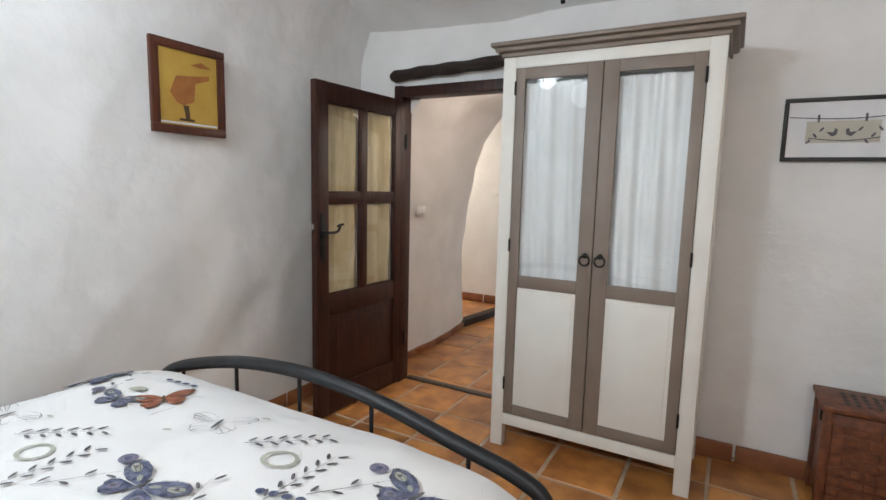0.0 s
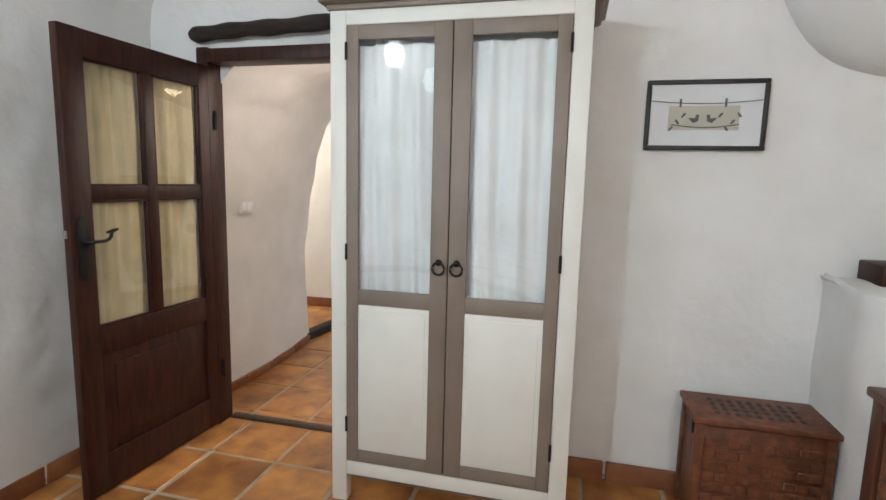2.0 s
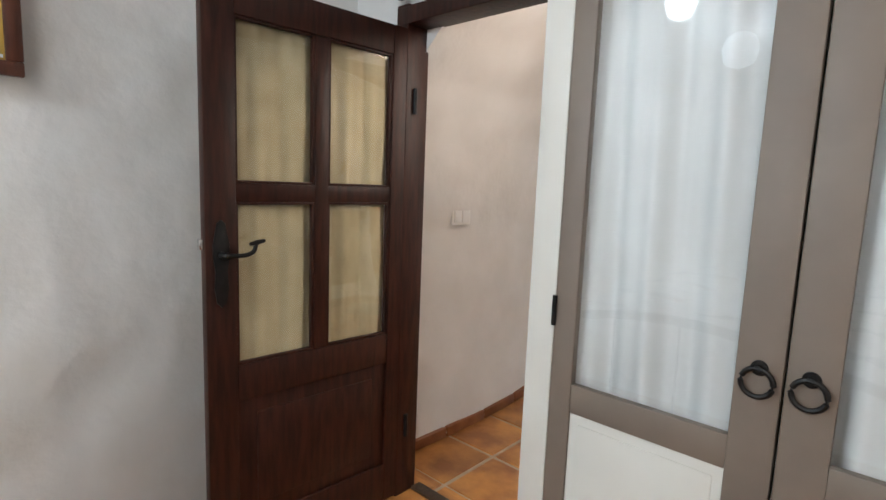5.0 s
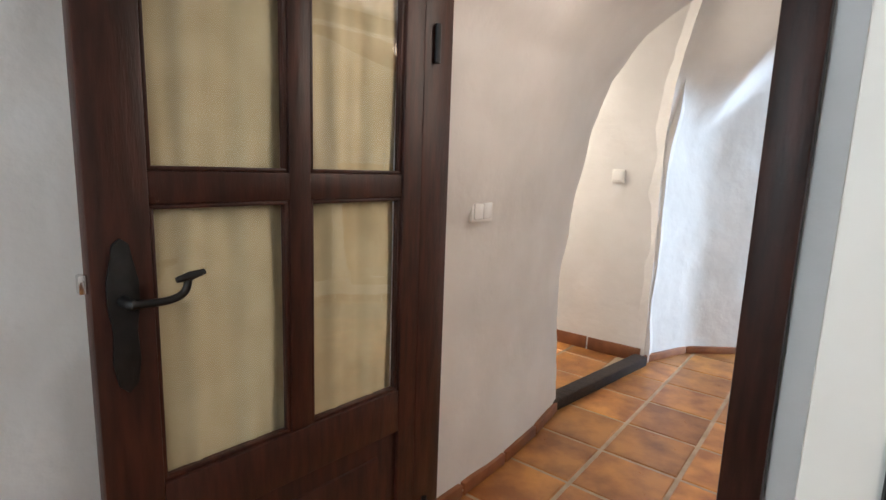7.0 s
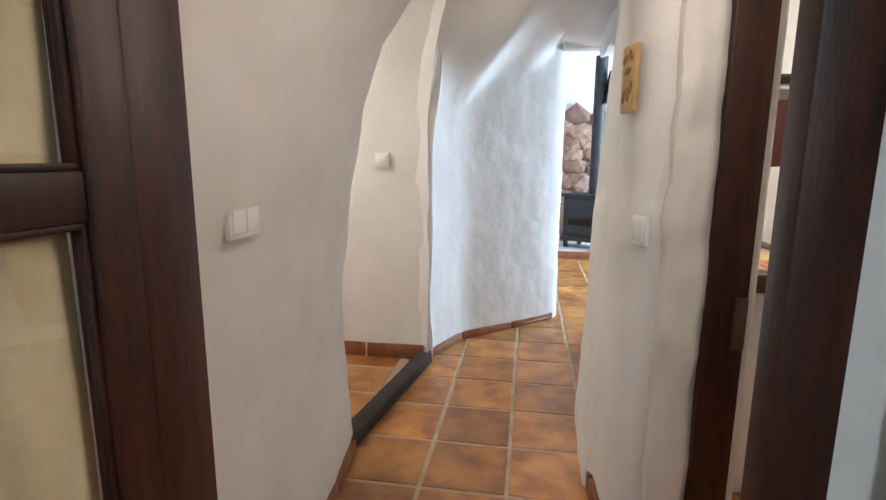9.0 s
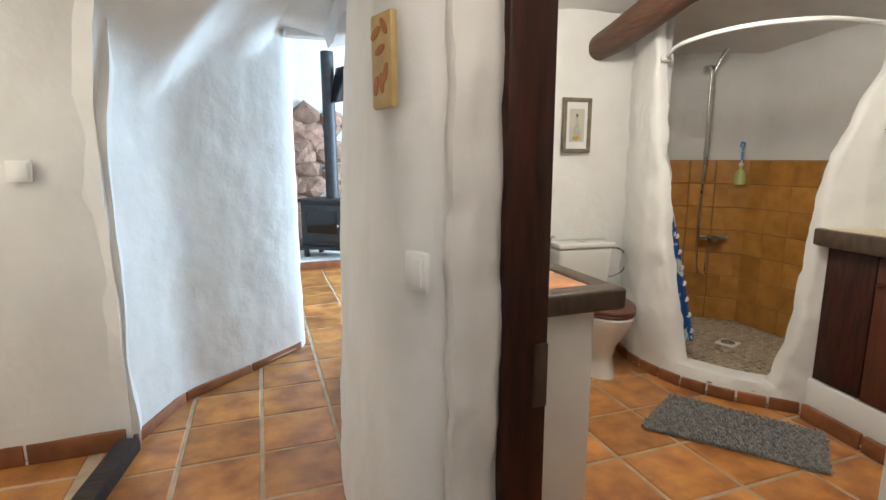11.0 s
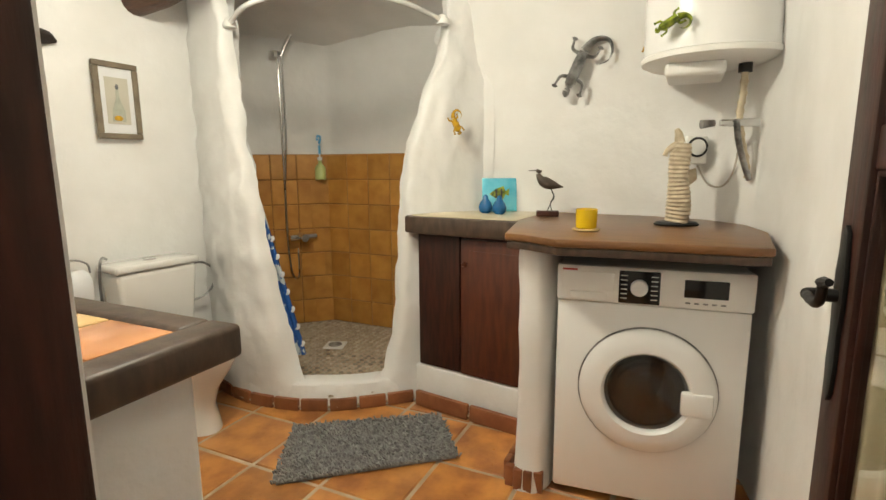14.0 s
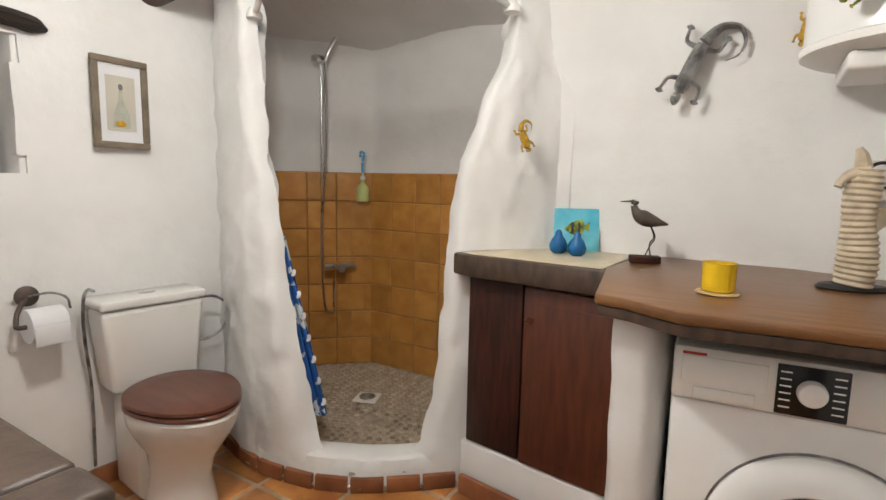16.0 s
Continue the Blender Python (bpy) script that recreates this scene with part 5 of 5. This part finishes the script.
# washing machine
ang = math.degrees(math.atan2(2.867 - 3.456, 0.72 - 0.663))
wm = thing("washing_machine", "white front-loading washing machine under the wooden worktop", "washing machine", m=pose(0.666, 3.452, 0, 0, 0, ang))
# local: x along the front, y into the wall side
part("body", box(0.003, 0.592, 0.012, 0.5, 0.02, 0.846, 0.01), ENAMEL, wm)
part("front", box(0.004, 0.591, 0.0, 0.02, 0.03, 0.725, 0.008), ENAMEL, wm)
cp = part("control_panel", box(0.002, 0.594, -0.012, 0.03, 0.728, 0.85, 0.008), PLASTIC, wm, "white control panel")
part("drawer", box(0.045, 0.165, -0.017, -0.01, 0.735, 0.762, 0.005), PLASTIC, cp)
part("drawer_front", box(0.02, 0.185, -0.0145, -0.01, 0.768, 0.83, 0.003), PLASTIC, cp)
pn = part("dial_panel", box(0.2, 0.325, -0.0155, -0.01, 0.733, 0.84, 0.002), BLACKGLOSS, cp, "black dial panel")
for k in range(6):
    for x in (0.206, 0.298):
        part("dial_mark", box(x, x + 0.02, -0.0165, -0.015, 0.748 + k * 0.015, 0.751 + k * 0.015, 0), PLASTIC, pn)
part("dial", lathe([(0.027, 0), (0.027, 0.012), (0.024, 0.018), (0.001, 0.019)], Matrix.Translation((0.262, -0.0155, 0.787)) @ Matrix.Rotation(math.pi / 2, 4, "X"), 28), ENAMEL, pn, "white dial")
part("display", box(0.395, 0.52, -0.0145, -0.01, 0.765, 0.822, 0.002), BLACKGLOSS, cp, "dark display window")
for k in range(5):
    part("button", box(0.4 + k * 0.025, 0.414 + k * 0.025, -0.0155, -0.011, 0.745, 0.75, 0.001), SILVER, cp)
part("badge", box(0.02, 0.068, -0.0135, -0.0118, 0.832, 0.838, 0), REDINK, cp, "small red badge")
C = Matrix.Translation((0.3, 0.0, 0.435)) @ Matrix.Rotation(math.pi / 2, 4, "X")
dr = part("door_ring", lathe([(0.134, 0.028), (0.141, 0.036), (0.165, 0.036), (0.203, 0.027), (0.214, 0.014), (0.214, 0.0), (0.132, 0.0), (0.13, 0.016), (0.134, 0.028)], C, 56, caps=False), ENAMEL, wm, "round white porthole door")
part("door_gap", lathe([(0.219, 0.0), (0.219, 0.003), (0.212, 0.004)], C, 56, caps=False), SILVER, wm)
# No recess is cut: black disc and dark dome paint the drum's shade.
part("drum_shade", lathe([(0.152, 0.0), (0.15, 0.003), (0.001, 0.002)], C, 40), BLACKGLOSS, dr, "black disc for the shade inside the drum")
part("drum_rim", lathe([(0.15, 0.004), (0.14, 0.012), (0.122, 0.006), (0.12, 0.003)], C, 40, caps=False), GREYDARK, dr)
part("drum_plate", lathe([(0.118, 0.004), (0.112, 0.012), (0.1, 0.008), (0.092, 0.017), (0.07, 0.012), (0.06, 0.02), (0.03, 0.024), (0.001, 0.025)], C, 40), DRUM, dr, "steel drum coloured dark for the shade inside")
g = part("door_glass", lathe([(0.133, 0.022), (0.12, 0.026), (0.09, 0.03), (0.04, 0.033), (0.002, 0.034), (0.002, 0.03), (0.09, 0.026), (0.132, 0.018)], C, 40, caps=False), CLEAR, dr, "porthole glass")
g.visible_shadow = False
part("door_pull", box(0.405, 0.5, -0.042, -0.01, 0.38, 0.46, 0.01), ENAMEL, dr, "white door pull")

# water heater
wh = thing("water_heater", "white upright cylindrical water heater hung on the wall", "water heater", m=pose(1.12, 3.02, 1.525) @ Matrix.Scale(1.06, 4))
part("tank", lathe([(0.212, 0.03), (0.218, 0.034), (0.218, 0.75)], None, 56), ENAMEL, wh)
part("base_cap", lathe([(0.1, -0.005), (0.2, 0.0), (0.224, 0.012), (0.226, 0.028), (0.219, 0.033)], None, 56), PLASTIC, wh)
part("thermostat_cover", box(-0.14, 0.09, -0.04, 0.14, -0.045, 0.0, 0.014, seg=3), PLASTIC, wh)
part("bracket", box(0.12, 0.25, -0.24, -0.14, 0.01, 0.03, 0.004), PLASTIC, wh)
pp = thing("heater_pipes", "limescaled water pipes with a chrome valve below the heater", "pipes")
part("collar", tube([(1.08, 2.915, 1.49), (1.08, 2.915, 1.54)], 0.022, 14), BLACKTRIM, pp, "black pipe collar")
part("flexible_pipe", tube(curve([(1.08, 2.915, 1.5), (1.085, 2.915, 1.42), (1.09, 2.92, 1.36), (1.1, 2.91, 1.28), (1.11, 2.89, 1.2), (1.13, 2.875, 1.13)], 6), [0.011 + 0.003 * (i % 3 == 0) for i in range(31)], 10), BONE, pp)
part("second_pipe", tube(curve([(1.06, 2.93, 1.33), (1.08, 2.92, 1.27), (1.1, 2.9, 1.2), (1.13, 2.87, 1.12)], 6), 0.011, 10), SILVER, pp)
v_ = part("valve", tube([(1.06, 2.98, 1.32), (1.1, 2.86, 1.32)], [0.012, 0.016], 12), CHROME, pp)
part("valve_lever", tube([(1.05, 3.0, 1.32), (1.03, 3.04, 1.315)], [0.012, 0.016], 10), SILVER, v_)
tm = thing("plug_timer", "white plug-in timer with a round dial on the wall", "timer", m=pose(1.262, 3.06, 1.235, 0, 0, -70))
part("body", box(-0.04, 0.04, -0.045, 0.0, -0.06, 0.05, 0.01, seg=3), PLASTIC, tm)
part("dial_ring", tube([(0.034 * math.sin(2 * math.pi * k / 24), -0.047, 0.006 + 0.034 * math.cos(2 * math.pi * k / 24)) for k in range(24)], 0.005, 8, closed=True), BLACKTRIM, tm, "dark dial ring")
part("dial", lathe([(0.03, 0), (0.03, 0.006), (0.012, 0.01)], Matrix.Translation((0, -0.044, 0.006)) @ Matrix.Rotation(math.pi / 2, 4, "X")), ENAMEL, tm)
tagged(part("power_cable", tube(curve([(1.3, 3.04, 1.17), (1.27, 3.0, 1.1), (1.24, 2.95, 1.09), (1.2, 2.92, 1.14), (1.16, 2.91, 1.22), (1.12, 2.91, 1.27)], 6), 0.004, 6), CABLE), "cream power cable drooping along the wall", "cable")


# lizards
def lizard(name, m, mt, label, s_, fat=1.45):
    b = tube(curve([(0.02, 0, -0.5), (0.0, 0, -0.42), (0.015, 0, -0.36), (0.0, 0, -0.3), (0.0, 0, -0.1), (0.0, 0, 0.12), (0.02, 0, 0.25), (0.1, 0, 0.38), (0.25, 0, 0.42), (0.36, 0, 0.32), (0.37, 0, 0.18), (0.28, 0, 0.08)], 4),
             [0.02, 0.04, 0.055, 0.06, 0.062, 0.055, 0.045, 0.042, 0.045, 0.05, 0.06, 0.075, 0.085, 0.09, 0.09, 0.09, 0.09, 0.09, 0.088, 0.085, 0.08, 0.075, 0.07, 0.066, 0.062, 0.058, 0.055, 0.05, 0.046, 0.042, 0.039, 0.036, 0.033, 0.03, 0.027, 0.024, 0.021, 0.019, 0.017, 0.014, 0.012, 0.01, 0.008, 0.006, 0.005], 10, flat=0.6, fat=fat)
    for side in (-1, 1):
        for z, dz in ((-0.22, -0.16), (0.12, 0.14)):
            q = curve([(side * 0.05, 0, z), (side * 0.17, 0, z + dz * 0.2), (side * 0.2, 0, z + dz)], 4)
            tube(q, [0.034, 0.03, 0.028, 0.026, 0.024, 0.022, 0.02, 0.018, 0.016], 8, b, flat=0.7, fat=fat * 0.93)
            for k in range(4):
                a = math.copysign(math.pi / 2, dz) - 0.9 + 0.6 * k
                tube([q[-1], q[-1] + Vector((math.cos(a) * 0.05, 0, math.sin(a) * 0.05))], [0.011, 0.014], 6, b)
    b.transform(Matrix.Scale(s_, 4))
    ob = part(name, b, mt)
    ob.matrix_world = m
    return tagged(ob, label, "wall ornament", "lizard ornaments")


lizard("lizard_ornament", pose(1.315, 3.53, 1.61, 0, 24, -90), SILVER, "large antique silver metal lizard on the wall", 0.3)
lizard("lizard_ornament", pose(1.185, 4.06, 1.37, 0, -25, -52), GOLDLIZ, "small amber glass lizard on the plaster", 0.115, 2.3)
lizard("lizard_ornament", pose(1.29, 3.24, 1.67, 0, 10, -85), GOLDLIZ, "small amber glass lizard beside the heater", 0.115, 2.3)
lizard("lizard_ornament", pose(0.884, 3.151, 1.640, 0, 60, -92), GREENLIZ, "small green glass lizard on the heater", 0.115, 2.3)

# ornaments on the worktops
fp = thing("glass_plate", "square aqua glass plate with a striped fish, leaning", "glass plate", m=pose(1.36, 3.9, 0.95, -12, 0, -65))
part("sheet", box(-0.085, 0.085, -0.004, 0.004, 0, 0.165, 0.003), AQUA, fp)
part("fish", flat_shape([(-0.05, 0.085), (-0.02, 0.11), (0.02, 0.125), (0.03, 0.1), (0.05, 0.115), (0.045, 0.075), (0.03, 0.085), (0.015, 0.055), (-0.02, 0.065)], -0.005), GREENLIZ, fp)
for x in (-0.02, 0.005):
    part("fish_stripe", flat_shape([(x, 0.068), (x + 0.009, 0.066), (x + 0.009, 0.112), (x, 0.11)], -0.0066), BLACKTRIM, fp)
pear = lathe([(0.018, 0), (0.03, 0.01), (0.034, 0.03), (0.026, 0.052), (0.014, 0.066), (0.012, 0.08), (0.004, 0.088)], None, 24)
p1 = tagged(part("glass_pear", pear, BLUEGLASS), "small blue glass pear on the worktop", "ornament", "blue glass pears")
p1.matrix_world = pose(1.27, 3.94, 0.949)
copy_thing(p1, pose(1.24, 3.86, 0.949))
bd_ = thing("wading_bird", "slender brown wading bird figure on a dark block", "figurine", m=pose(1.19, 3.62, 0.953, 0, 0, -70) @ Matrix.Scale(0.86, 4))
part("block", box(-0.055, 0.055, -0.025, 0.025, 0, 0.028, 0.003), DARKWOOD, bd_)
part("body", tube(curve([(-0.045, 0, 0.235), (-0.05, 0, 0.215), (-0.035, 0, 0.185), (0.0, 0, 0.165), (0.04, 0, 0.155), (0.075, 0, 0.148)], 4), [0.013, 0.014, 0.014, 0.012, 0.012, 0.013, 0.015, 0.018, 0.022, 0.026, 0.028, 0.029, 0.028, 0.026, 0.023, 0.02, 0.016, 0.012, 0.009, 0.006, 0.003], 12), BROWNPAINT, bd_)
part("beak", tube([(-0.05, 0, 0.233), (-0.1, 0, 0.23)], [0.004, 0.0015], 8), BLACKTRIM, bd_)
for dx in (-0.012, 0.012):
    part("leg", tube(curve([(0.01, dx * 0.6, 0.15), (0.03, dx, 0.1), (0.015, dx, 0.07), (0.01 + dx, dx, 0.028)], 4), 0.0025, 6), BLACKTRIM, bd_)
cdl = thing("candle_glass", "yellow glass candle holder on a small wooden dish", "candle holder", m=pose(0.77, 3.38, 0.953) @ Matrix.Scale(0.88, 4))
part("dish", lathe([(0.05, 0), (0.055, 0.004), (0.05, 0.009), (0.03, 0.008)], None, 28), CERAMIC, cdl)
part("glass", lathe([(0.036, 0.008), (0.04, 0.012), (0.042, 0.085), (0.038, 0.085), (0.035, 0.05), (0.001, 0.05)], None, 28), YELLOW, cdl)
shs = thing("seahorse_figure", "weathered cream seahorse figure on a dark base", "figurine", m=pose(1.04, 3.1, 0.953, 0, 0, -75))
part("base", lathe([(0.075, 0), (0.08, 0.006), (0.07, 0.014)], Matrix.Diagonal((1, 0.6, 1, 1)), 24), BLACKTRIM, shs)
spine = [Vector((0.004 * math.sin(k * 0.075), 0, 0.013 + 0.285 * k / 96)) for k in range(97)]
part("body", tube(spine, [(0.05 + 0.005 * math.sin(k / 96 * 9.0) - 0.012 * (k / 96) ** 3) * (1.0 + 0.06 * math.sin(k * 2 * math.pi / 5)) for k in range(97)], 18, flat=0.75), BONE, shs)
part("snout", tube(curve([(0.0, 0, 0.285), (-0.025, 0, 0.285), (-0.046, 0, 0.272), (-0.054, 0, 0.255)], 5), [0.036, 0.035, 0.033, 0.031, 0.028, 0.025, 0.022, 0.02, 0.018, 0.016, 0.015, 0.014, 0.013, 0.013, 0.013, 0.015], 12, flat=0.7), BONE, shs)
part("crest", tube([(-0.005, 0, 0.3), (-0.012, 0, 0.335), (-0.02, 0, 0.35)], [0.02, 0.014, 0.008], 8), BONE, shs)
part("fin", prism([(0.03, 0.14), (0.06, 0.17), (0.055, 0.21), (0.02, 0.2)], -0.006, 0.006, 0.002, m=Matrix.Rotation(math.pi / 2, 4, "X")), BONE, shs)

# bath mat
mat_ = thing("bath_mat", "grey shaggy chenille bath mat on the tiled floor", "bath mat")
c4 = [Vector(q) for q in ((0.25, 4.4), (0.715, 3.835), (1.0, 4.06), (0.62, 4.62))]
rm = random.Random(3)


def mat_at(u, v):
    return c4[0].lerp(c4[1], u).lerp(c4[3].lerp(c4[2], u), v)


part("backing", prism([tuple(mat_at(u, v)) for u, v in ((0.02, 0.02), (0.98, 0.02), (0.98, 0.98), (0.02, 0.98))], 0.002, 0.014), GREYMAT, mat_, "grey woven backing")
bm = bmesh.new()
for i in range(74):
    for j in range(42):
        p = mat_at((i + rm.random()) / 74, (j + rm.random()) / 42)
        d = Vector((rm.uniform(-1, 1), rm.uniform(-1, 1), 0)) * 0.009
        h = rm.uniform(0.018, 0.028)
        r = 0.0048
        base = [bm.verts.new((p.x + r * math.cos(t), p.y + r * math.sin(t), 0.01)) for t in (0, 2.09, 4.19)]
        mid = [bm.verts.new((p.x + d.x + r * 1.1 * math.cos(t), p.y + d.y + r * 1.1 * math.sin(t), h)) for t in (0, 2.09, 4.19)]
        tip = bm.verts.new((p.x + d.x * 1.6, p.y + d.y * 1.6, h + 0.003))
        for k in range(3):
            bm.faces.new((base[k], base[(k + 1) % 3], mid[(k + 1) % 3], mid[k]))
            bm.faces.new((mid[k], mid[(k + 1) % 3], tip))
tagged(part("tufted_surface", bm, GREYMAT, mat_, "grey chenille tufts"), kind="stuff")

# ceiling lights out of sight; side room and hall globes are added fill
for nm, p, lab in (("bathroom_lamp", (0.0, 4.1, 2.03), "lit warm globe lamp on the bathroom ceiling"), ("side_room_lamp", (-3.2, 4.4, 2.0), "unseen warm globe added to light the side room"), ("hall_lamp", (-1.22, 2.95, 1.93), "small unseen warm lamp added to light the hall")):
    r_ = thing(nm, lab, "lamp")
    part("rose", tube([(p[0], p[1], p[2] + 0.07), (p[0], p[1], p[2] + 0.14)], 0.03, 12), PLASTIC, r_)
    g = part("globe", lathe([(0.02, -0.07), (0.055, -0.05), (0.075, 0), (0.055, 0.05), (0.02, 0.07)], Matrix.Translation(p), 20), WARMGLASS, r_, "lit globe")
    g.visible_shadow = False

# ---- floor and wall pieces ----


def tile_mesh(name, w, d, h, material, bevel=0.006):
    bm = bmesh.new()
    bmesh.ops.create_cube(bm, size=1, matrix=Matrix.Translation((0, 0, -h / 2)) @ Matrix.Diagonal((w, d, h, 1)))
    top = [e for e in bm.edges if all(v.co.z > -1e-5 for v in e.verts)]
    bmesh.ops.bevel(bm, geom=top, offset=bevel, segments=1, affect="EDGES")
    me = bpy.data.meshes.new(name)
    bm.to_mesh(me)
    bm.free()
    me.materials.append(material)
    return me


P = 0.335
FLOOR_TILE = tile_mesh("floor_tile", P - 0.014, P - 0.014, 0.012, TILE)
rnd = random.Random(5)


def tiled_floor(name, x0, x1, y0, y1, ox, oy, label):
    root = structure(name, box(x0, x1, y0, y1, -0.1, -0.005, 0), GROUT, label, False)
    for i in range(math.floor((x0 - ox) / P), math.ceil((x1 - ox) / P)):
        for j in range(math.floor((y0 - oy) / P), math.ceil((y1 - oy) / P)):
            a, b = max(ox + i * P, x0), min(ox + (i + 1) * P, x1)
            c, d = max(oy + j * P, y0), min(oy + (j + 1) * P, y1)
            if b - a < 0.03 or d - c < 0.03:
                continue
            t = new("floor_tile", FLOOR_TILE)
            t.parent = root
            t.matrix_local = Matrix.Translation(((a + b) / 2, (c + d) / 2, rnd.uniform(-0.0015, 0.0005))) @ Matrix.Diagonal(((b - a) / P, (d - c) / P, 1, 1))
    return root


tiled_floor("floor_1", -2.5, 2.6, -2.7, 2.695, -1.73, 2.35, "terracotta tiled bedroom floor with pale joints")
tiled_floor("floor_2", -2.15, -0.6, 2.695, 6.1, -1.79, 4.13, "terracotta tiled hall floor with pale joints")
tiled_floor("floor_3", -0.6, 1.9, 2.65, 5.8, 0.67, 3.91, "terracotta tiled bathroom floor with pale joints")
tiled_floor("floor_4", -3.3, 2.2, 6.1, 9.5, -1.79, 6.1, "terracotta tiled living room floor")
tiled_floor("floor_5", -4.1, -2.15, 3.8, 5.2, -2.5, 4.2, "terracotta tiled side room floor")

T = 0.168
WALL_TILE = tile_mesh("wall_tile", T - 0.006, T - 0.006, 0.012, OCHRE, 0.004)


def tiled_wall(name, a, b, z0, rows):
    a, b = Vector((*a, 0)), Vector((*b, 0))
    d = (b - a)
    ang = math.atan2(d.y, d.x)
    base = Matrix.Translation(a) @ Matrix.Rotation(ang, 4, "Z")
    root = structure(name, box(0, d.length, -0.012, 0.03, z0, z0 + rows * T, 0, m=base), OCHREJOINT, "ochre glazed shower wall tiles with dark joints", False)
    for i in range(math.ceil(d.length / T)):
        for j in range(rows):
            t = new("wall_tile", WALL_TILE)
            t.parent = root
            t.matrix_local = base @ Matrix.Translation((min((i + 0.5) * T, d.length - T / 2 + 0.02), -0.02 + rnd.uniform(-0.001, 0.001), z0 + (j + 0.5) * T)) @ Matrix.Rotation(math.pi / 2, 4, "X") @ Matrix.Rotation(rnd.uniform(-0.006, 0.006), 4, "Z")
    return root


tiled_wall("wall_tiles_1", (1.0, 5.56), (1.5, 5.72), 0.075, 7)
tiled_wall("wall_tiles_2", (1.49, 5.72), (1.88, 5.31), 0.075, 7)
tiled_wall("wall_tiles_3", (1.87, 5.33), (1.88, 4.35), 0.075, 7)

# mosaic scales on the shower floor
MOS = tile_mesh("mosaic_piece", 0.036, 0.036, 0.008, MOSAIC, 0.006)
near = 0
rest = bmesh.new()
for i in range(34):
    for j in range(42):
        x, y = 0.86 + i * 0.03, 4.3 + j * 0.03
        u, v = 0.85 + (i + j % 2 * 0.5) * 0.033, 4.1 + j * 0.04
        if u > 1.9 or v > 5.6 or (u - 0.85) + (v - 4.1) * 0.9 < 0.42 or (u - 1.9) + (v - 5.3) > 0.1:
            continue
        m = Matrix.Translation((u, v, 0.076)) @ Matrix.Rotation(math.pi / 4, 4, "Z") @ Matrix.Diagonal((0.72, 0.72, 1, 1))
        if near < 290 and v < 5.0:
            t = new("mosaic_piece", MOS)
            t.parent = shower_floor
            t.matrix_local = m
            near += 1
        else:
            me = MOS.copy()
            me.transform(m)
            rest.from_mesh(me)
            bpy.data.meshes.remove(me)
tagged(part("mosaic_rest", rest, MOSAIC, shower_floor, "beige pebble mosaic", False), kind="stuff")

# living room stones
stone_wall = thing("stone_cladding", "rough reddish stone cladding behind the stove", "stone wall", kind="structure")
for k in range(150):
    x, z = -2.0 + rnd.random() * 2.4, 0.1 + rnd.random() ** 0.9 * (1.75 + 0.2 * math.sin(k))
    w = rnd.uniform(0.09, 0.2)
    bm = bmesh.new()
    bmesh.ops.create_icosphere(bm, subdivisions=1, radius=w)
    for vtx in bm.verts:
        vtx.co += noise.noise_vector(vtx.co * 9 + Vector((k, 0, 0))) * w * 0.5
    bm.transform(Matrix.Translation((x, 9.4, z)) @ Matrix.Diagonal((1, 0.5, 0.8, 1)))
    part("stone", bm, STONE, stone_wall, smooth=False)
